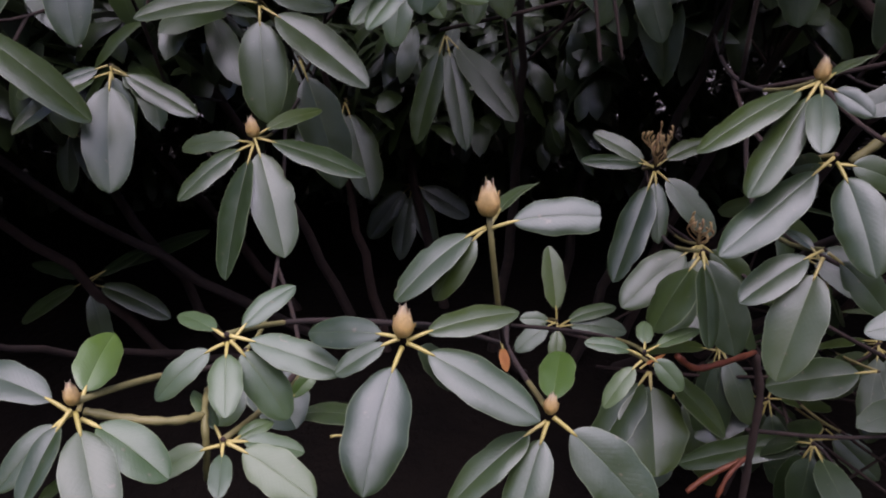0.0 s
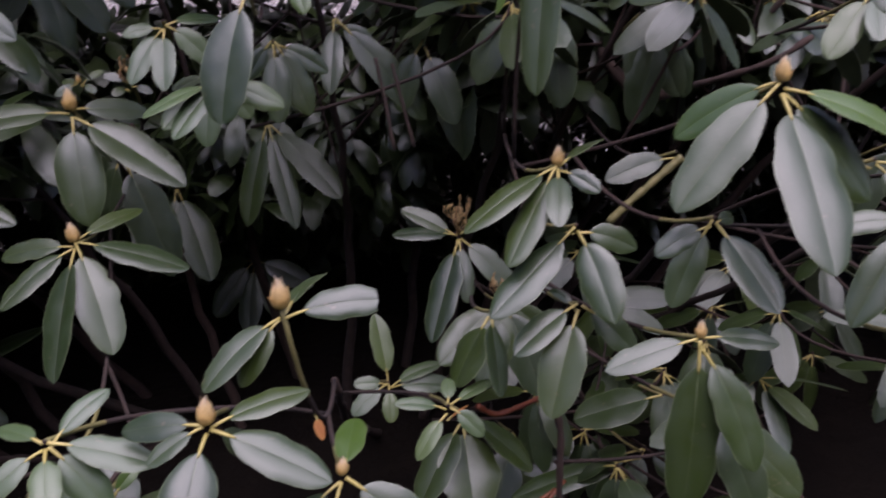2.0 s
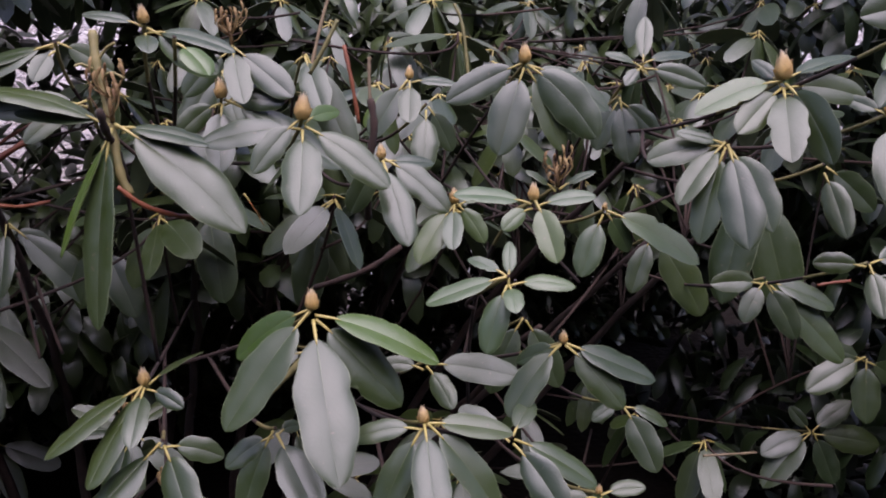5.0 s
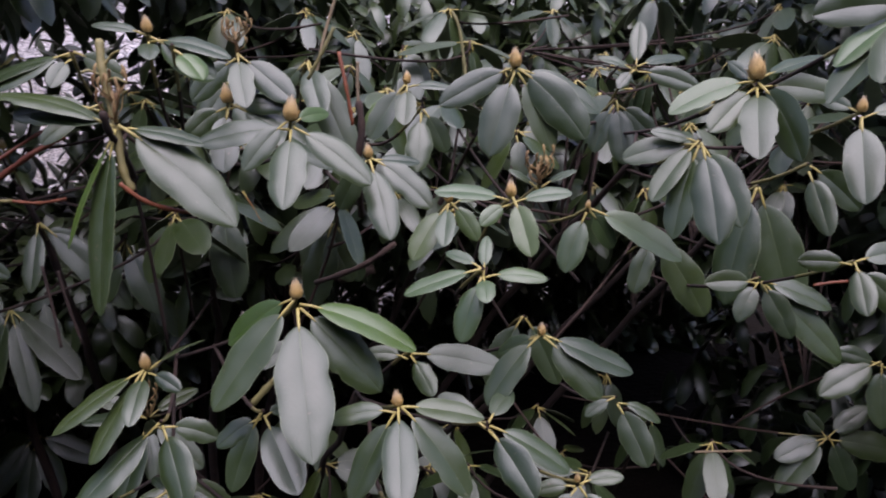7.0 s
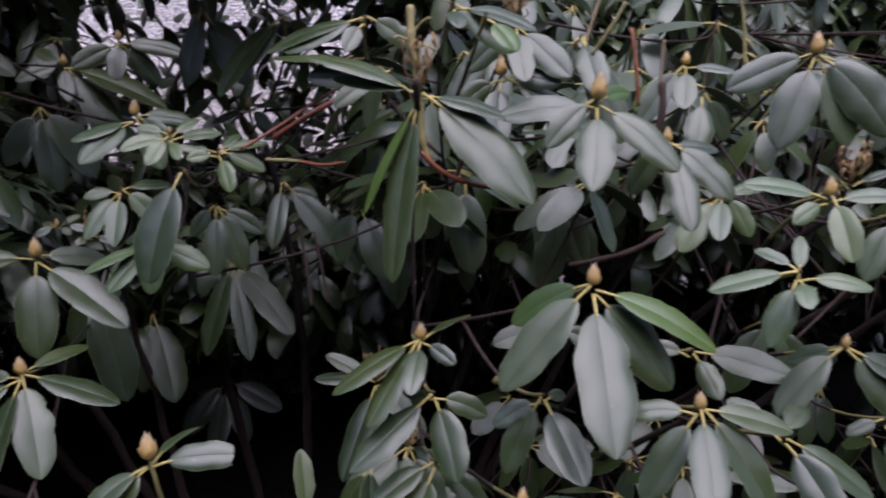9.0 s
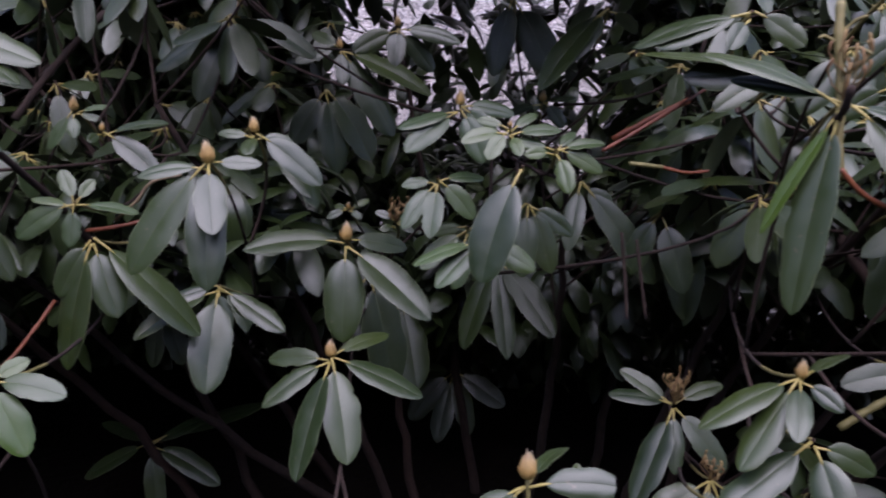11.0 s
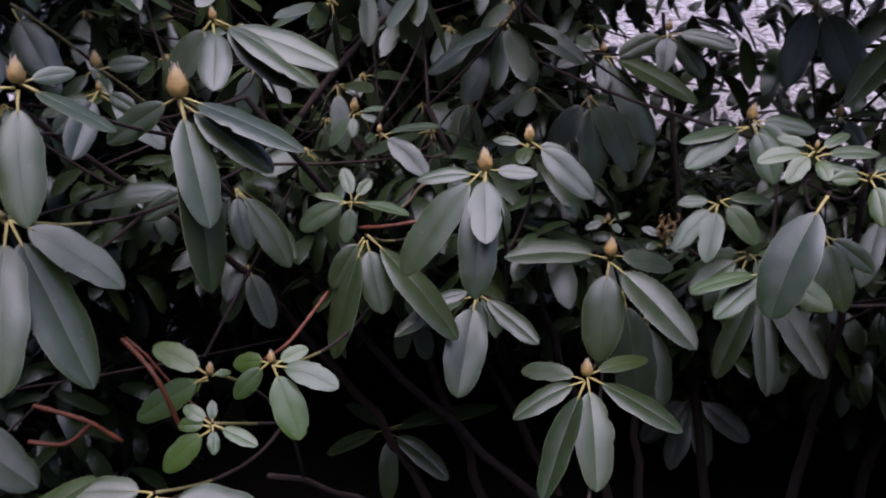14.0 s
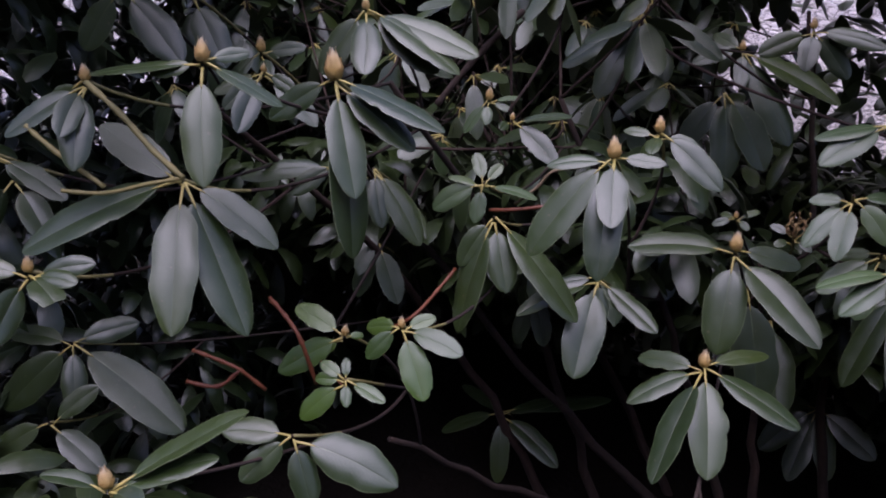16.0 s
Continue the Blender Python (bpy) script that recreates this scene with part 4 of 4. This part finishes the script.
shoot((0.150, 1.175, 1.379), GREEN, 0.0, [(-148, -47, 17.5, 5.4, 10), (-139, -47, 11.6, 3.8, 25), (23, -36, 6.7, 2.3, 45)])
shoot((-0.389, 1.602, 1.189), GREEN, 0.0, [(-54, -70, 18.6, 6.8, -10), (-145, -57, 14.1, 5.6, 45), (-11, -54, 18.5, 6.7, -50)])
shoot((-1.114, 0.487, 1.092), GREEN, 0.0, [(-1, -50, 10.3, 4.1, -25), (-82, -46, 9.9, 3.9, 75)])
shoot((-1.096, 0.454, 1.138), GREEN, 0.0, [(19, -29, 11.4, 3.5, -30), (37, -45, 6.3, 2.5, -60)])
shoot((-1.035, 0.628, 1.352), GREEN, 0.0, [(8, -45, 13.5, 5.4, -50), (-131, -57, 10.1, 4.0, 75)])
shoot((-0.988, 0.712, 1.350), GREEN, 0.0, [(-4, -57, 12.2, 4.9, -40)])
shoot((-0.899, 1.054, 1.046), GREEN, 0.0, [(2, -52, 17.1, 5.6, -35), (-38, -61, 11.6, 4.3, -10)])
shoot((-0.961, 1.021, 1.053), GREEN, 0.0, [(-150, -11, 18.6, 5.2, 35), (-129, -33, 10.4, 3.8, 65)])
shoot((0.425, 1.140, 1.106), GREEN, 0.0, [(-71, -69, 13.6, 5.1, -10), (-174, -65, 11.9, 4.4, 75)])
shoot((0.625, 1.069, 1.081), GREEN, 0.0, [(-150, -69, 16.0, 5.9, 45), (-24, -71, 12.4, 4.6, -65)])
shoot((0.714, 0.803, 1.284), GREEN, 0.0, [(-117, -58, 9.9, 3.7, 10), (-31, -62, 7.3, 2.9, -70)])
shoot((1.045, 0.835, 1.277), GREEN, 0.0, [(-95, -69, 10.7, 4.3, -20), (-178, -64, 9.1, 3.6, 45), (-27, -47, 9.3, 3.7, -75)])
shoot((1.157, 0.884, 1.031), GREEN, 0.0, [(-42, -57, 16.6, 6.1, -65), (-161, -60, 10.8, 3.9, 35)])
shoot((1.15, 0.532, 1.205), GREEN, 0.0, [(-31, -42, 9.0, 3.6, -75), (-99, -56, 10.1, 3.3, -40)])
shoot((0.272, 1.193, 1.054), GREEN, 0.0, [(-49, -64, 14.4, 5.3, -35), (-160, -67, 12.1, 4.4, 45)])
shoot((0.439, 1.058, 1.127), GREEN, 0.0, [(-84, -72, 16.1, 6.0, -10)])
shoot((0.593, 1.090, 1.091), GREEN, 0.0, [(-112, -69, 11.6, 4.3, 0), (-41, -60, 14.2, 5.2, -55)])
shoot((0.894, 0.857, 0.929), GREEN, 0.0, [(-171, -60, 13.4, 5.0, 50), (-50, -61, 12.6, 4.6, -50)])
shoot((1.327, 0.834, 1.114), GREEN, 0.0, [(-69, -70, 23.3, 8.6, -50), (-163, -69, 21.5, 7.5, 15)])
shoot((0.426, 1.200, 0.256), GREEN, 0.0, [(-124, -54, 20.3, 8.1, 5), (-52, -56, 19.5, 6.8, -25)])
shoot((-0.131, 0.493, 0.810), GREEN, 0.0, [(34, 20, 3.3, 1.3, -45)], fresh=(0,))
shoot((0.001, 1.530, 0.854), GREEN, 0.0, [(-40, -39, 22.0, 6.3, -25), (-72, -59, 22.7, 4.9, 0), (-128, -63, 21.6, 6.0, 5)])
shoot((-0.232, 1.757, 0.662), GREEN, 0.0, [(-63, -57, 24.0, 8.9, -5), (-107, -65, 20.4, 6.4, 10)])
shoot((-0.097, 1.031, 1.126), PALE, 0.0, [(-141, -50, 9.5, 2.9, 30), (-96, -58, 9.6, 3.2, 0), (-10, -46, 8.2, 3.1, -60), (-178, -17, 5.6, 1.9, 55), (25, -4, 7.6, 2.3, -35)])
shoot((-0.049, 1.048, 1.047), PALE, 0.0, [(-152, -38, 9.8, 3.4, 35), (-112, -65, 9.8, 3.9, 10), (-18, -49, 7.8, 3.1, -65), (171, -17, 5.8, 2.0, 55), (28, -6, 7.7, 2.3, -35)])
shoot((0.040, 1.048, 1.089), GREEN, 0.0, [(-35, -64, 11.2, 4.1, -40), (-96, -68, 11.3, 3.8, 0), (0, -34, 8.6, 2.9, -65), (-173, -50, 6.3, 2.5, 65)])
shoot((0.478, 1.057, 1.335), GREEN, 0.0, [(-161, -54, 11.7, 4.6, 55), (-76, -63, 10.4, 4.1, -20), (-4, -23, 9.0, 3.2, -75)])
shoot((0.559, 0.836, 0.568), GREEN, 0.0, [(168, -18, 14.0, 7.1, 10)])
shoot((0.537, 0.843, 0.460), GREEN, 0.0, [(171, -22, 22.4, 5.2, 10)])
shoot((0.228, 0.732, 0.663), GREEN, 0.0, [(-93, -46, 12.4, 7.9, 10), (-135, -37, 12.2, 5.5, -15), (-34, -34, 11.3, 5.6, 10)])
shoot((0.26, 0.713, 0.817), GREEN, 0.0, [(-144, -48, 9.7, 7.0, -25), (-97, -35, 10.6, 3.5, 40)])
shoot((-0.191, 0.613, 0.773), GREEN, 0.0, [(-45, -36, 8.9, 5.5, 0), (-113, -44, 7.3, 4.4, 0)])
shoot((-0.166, 0.604, 0.713), GREEN, 0.0, [(-13, 1, 10.6, 4.3, 15)])
shoot((0.389, 0.664, 1.379), FRESH, 0.0, [(-48, -43, 5.7, 3.3, -15)])


# ---- dry leaves that still hang among the twigs ----
for at, az, el, length, width in (((0.047, 0.598, 0.791), -70, -55, 3.0, 1.3), ((-0.096, 0.48, 0.785), 0, -10, 3.6, 0.8), ((0.451, 0.735, 1.201), -30, -60, 5.0, 1.5), ((0.191, 0.651, 0.718), 20, 15, 3.2, 0.9)):
    dry = leaf(BRANCHES, az, el, length, width, 25, DRYLEAF, rnd)
    dry.name = "dry_leaf"
    dry.location = Vector(at) - BRANCHES.location
    tagged(dry, "withered orange-brown leaf")

# ---- shoots deeper in the bush ----
def toward(x, y, z):
    """Bearing to the left and height above level, in degrees, as seen from where one stands before the bush."""
    dx, dy, dz = x - 0.1, y + 0.15, z - 1.36
    return math.degrees(math.atan2(-dx, dy)), math.degrees(math.atan2(dz, math.hypot(dx, dy)))


def thin_here(x, y, z):
    """How open the bush is there: gaps near its crown let the wall show."""
    left, up = toward(x, y, z)
    if left > 19:
        return 0
    if -8 < left < 17:
        return 0.9 if up > -9 else (0.8 if up > -14 else 0.65)
    return 0.32 if up > -2.5 else (0.06 if up > -6 else 0)


def fill_shoots():
    rnd = random.Random(11)
    kinds = []
    for k in range(7):
        leaves = [(j * 360 / 7 + rnd.uniform(-18, 18), rnd.uniform(-75, -5), rnd.uniform(10, 15.5), rnd.uniform(3.4, 5.0), rnd.uniform(-25, 25)) for j in range(7)]
        ob = new("rhododendron_shoot")
        tagged(ob, "shaded rhododendron shoot with drooping dark green leaves", "shoot", "shaded shoots inside the bush")
        for a in leaves:
            leaf(ob, *a, GREEN, rnd, rows=8, across_at=5)
        kinds.append(ob)
    made, spots = 0, []
    while made < 209:
        x, y, z = rnd.uniform(-1.7, 1.9), rnd.uniform(1.02, 2.3), rnd.uniform(1.08, 1.48)
        if made >= 185:
            x, y, z = rnd.uniform(0.36, 1.35), rnd.uniform(0.78, 1.30), rnd.uniform(0.36, 0.62)
        elif made >= 135:
            x, y, z = rnd.uniform(0.28, 1.8), rnd.uniform(0.95, 1.7), rnd.uniform(1.05, 1.34)
        elif y < 1.2 and z > 1.3 or x < 0.25 and (toward(x, y, z)[0] < 18 or y < 1.25) and rnd.random() < 0.85:
            continue
        if made < 185 and toward(x, y, z)[1] < -13 or made < 135 and rnd.random() < thin_here(x, y, z):
            continue
        p = Vector((x, y, z))
        if any((p - q).length < 0.10 for q in spots):
            continue
        spots.append(p)
        m = pose(x, y, z, rnd.uniform(-15, 15), rnd.uniform(-15, 15), rnd.uniform(0, 360))
        if made < len(kinds):
            ob = kinds[made]
            ob.matrix_basis = m
        else:
            ob = copy_thing(kinds[made % len(kinds)], m)
        near, r = min(NODES, key=lambda n: (n[0] - p - Vector((0, 0.08, -0.15))).length)
        inv = m.inverted()
        pts = [inv @ bezier(p, p + Vector((0, 0.03, -0.08)), near, k / 7) for k in range(8)]
        v, f = tube_data(pts, [0.0022 + 0.0001 * k for k in range(8)], 6)
        mesh_object("stem", v, f, [BARK], ob)
        made += 1


fill_shoots()


def mound(x, y, z):
    """Under 1 within the bush's rounded, uneven outline."""
    swell = 1 + 0.12 * noise.noise((x * 1.3, y * 1.3, z * 1.3))
    return (((x - 0.1) / 3.0) ** 4 + ((y - 1.45) / 1.55) ** 4 + (z / 2.0) ** 4) / swell


def foliage(name, label, count, place, seed):
    """A mass of leaves too deep in the bush to tell apart, as one mesh."""
    rnd = random.Random(seed)
    verts, faces, uvs, slots = [], [], [], []
    outline = [(0.0, 0.03), (0.16, 0.62), (0.40, 0.96), (0.66, 1.0), (0.88, 0.66), (1.0, 0.05)]
    made = 0
    while made < count:
        p = place(rnd)
        if p is None or mound(*p) > 1:
            continue
        d, side, up = leaf_frame(rnd.uniform(0, 360), rnd.uniform(-75, 0), rnd.uniform(-30, 30))
        length, width, sag = rnd.uniform(0.10, 0.15), rnd.uniform(0.018, 0.025), rnd.uniform(0.01, 0.03)
        first = len(verts)
        for u, w in outline:
            c = Vector(p) + d * (length * u) + up * (sag * math.sin(math.pi * u))
            for v in (-1, 0, 1):
                verts.append(c + side * (v * w * width) - up * (0.006 * abs(v) * w))
                uvs.append((u, 0.5 + 0.5 * v))
        for k in range(len(outline) - 1):
            for j in (0, 1):
                a = first + 3 * k + j
                faces.append((a, a + 1, a + 4, a + 3))
        made += 1
    return tagged(mesh_object(name, verts, faces, [GREEN], None, None, uvs), label, "foliage", kind="stuff")


def deep(rnd):
    x, y, z = rnd.uniform(-2.6, 2.8), rnd.uniform(2.15, 2.9), rnd.uniform(0.0, 1.6)
    left, up = toward(x, y, z)
    if up < -14 and y < 2.6:
        return None
    if -6 < left < 15 and up > -13:
        gap = 0.86 if up > -8 else (0.6 if up > -10 else 0.2)
    else:
        gap = thin_here(x, y, z) if left <= -8 else 0
    return None if rnd.random() < gap else (x, y, z)


def canopy(rnd):
    """The bush's leafy top behind its front shoots: it dips where the wall shows."""
    x, y = rnd.uniform(-2.4, 2.6), rnd.uniform(1.25, 2.7)
    left, _ = toward(x, y, 1.2)
    lim = -10.0 if left > 17 else (-15.0 if left > -8 else -6.5)
    if -8 < left < 17 and y < 1.75:
        return None
    reach = math.hypot(x - 0.1, y + 0.15)
    top = 1.36 + reach * math.tan(radians(lim)) + 0.05 * noise.noise((x * 4, y * 4, 3))
    return (x, y, top - 0.26 * rnd.random() ** 1.3)


# leaves added above the view to keep overhead light out of the bush
def crown(rnd):
    if rnd.random() < 0.10:
        return (rnd.uniform(-0.76, 0.75), rnd.uniform(1.88, 2.6), rnd.uniform(1.57, 1.9))
    x, y = rnd.uniform(-2.9, -0.76), rnd.uniform(0.62, 2.5)
    if x > -1.5 and y < 1.7:
        return None
    low = 1.46 + 0.09 * (y - 1.0) + 0.7 * max(0.0, 0.95 - y)
    return (x, y, rnd.uniform(low, low + 0.45))


def overhead_shade(rnd):
    """Loose leaves over the heads of the front shoots, added unseen to dim overhead light."""
    if rnd.random() < 0.3:
        return (rnd.uniform(-1.4, -0.82), rnd.uniform(0.25, 0.9), rnd.uniform(1.50, 1.82))
    if rnd.random() < 0.2:
        return (rnd.uniform(-0.82, -0.2), rnd.uniform(1.0, 1.7), rnd.uniform(1.50, 1.82))
    return (rnd.uniform(-0.2, 0.32), rnd.uniform(0.95, 1.65), rnd.uniform(1.50, 1.82))


def sides(rnd):
    if rnd.random() < 0.7:
        return (rnd.uniform(-3.0, -1.5), rnd.uniform(0.1, 2.9), rnd.uniform(0.0, 1.9))
    return (rnd.uniform(1.75, 2.8), rnd.uniform(0.3, 1.8), rnd.uniform(0.0, 1.9))


# leaves added below the view so that low light from the front is blocked
def skirt(rnd):
    x, y, z = rnd.uniform(-2.0, 2.2), rnd.uniform(0.05, 1.15), rnd.uniform(0.0, 1.0)
    top = 0.92 - 1.05 * y if -0.5 < x < 0.55 else 0.97 - 0.8 * y
    if -0.75 < x < 1.4 and y > 0.3:
        return None
    return (x, y, z) if z < top else None


foliage("skirt_foliage", "dense leaves added at the bush's foot to block low light", 7500, skirt, 25)
foliage("deep_foliage", "dense dark leaves deep inside the bush", 28000, deep, 21)
foliage("canopy_foliage", "dense leaves of the bush's leafy top", 14000, canopy, 22)
foliage("crown_foliage", "dense leaves added overhead, out of view, to shade the bush", 7600, crown, 27)
foliage("overhanging_foliage", "loose overhanging leaves added out of view to shade the bush", 1100, overhead_shade, 28)
foliage("side_foliage", "dense leaves at the bush's flanks", 12000, sides, 23)


def wall_behind():
    """Plain dark wall, unseen, added on the south side to cut off low sky light."""
    verts = [(x, y, z) for x in (-10, 10) for y in (-3.2, -3.0) for z in (-0.2, 3.3)]
    faces = [(0, 1, 3, 2), (4, 6, 7, 5), (0, 4, 5, 1), (2, 3, 7, 6), (1, 5, 7, 3), (0, 2, 6, 4)]
    return tagged(mesh_object("wall_south", verts, faces, [DARKWALL], smooth=False), "plain dark wall added out of view to block low light", "wall", kind="structure")


wall_behind()
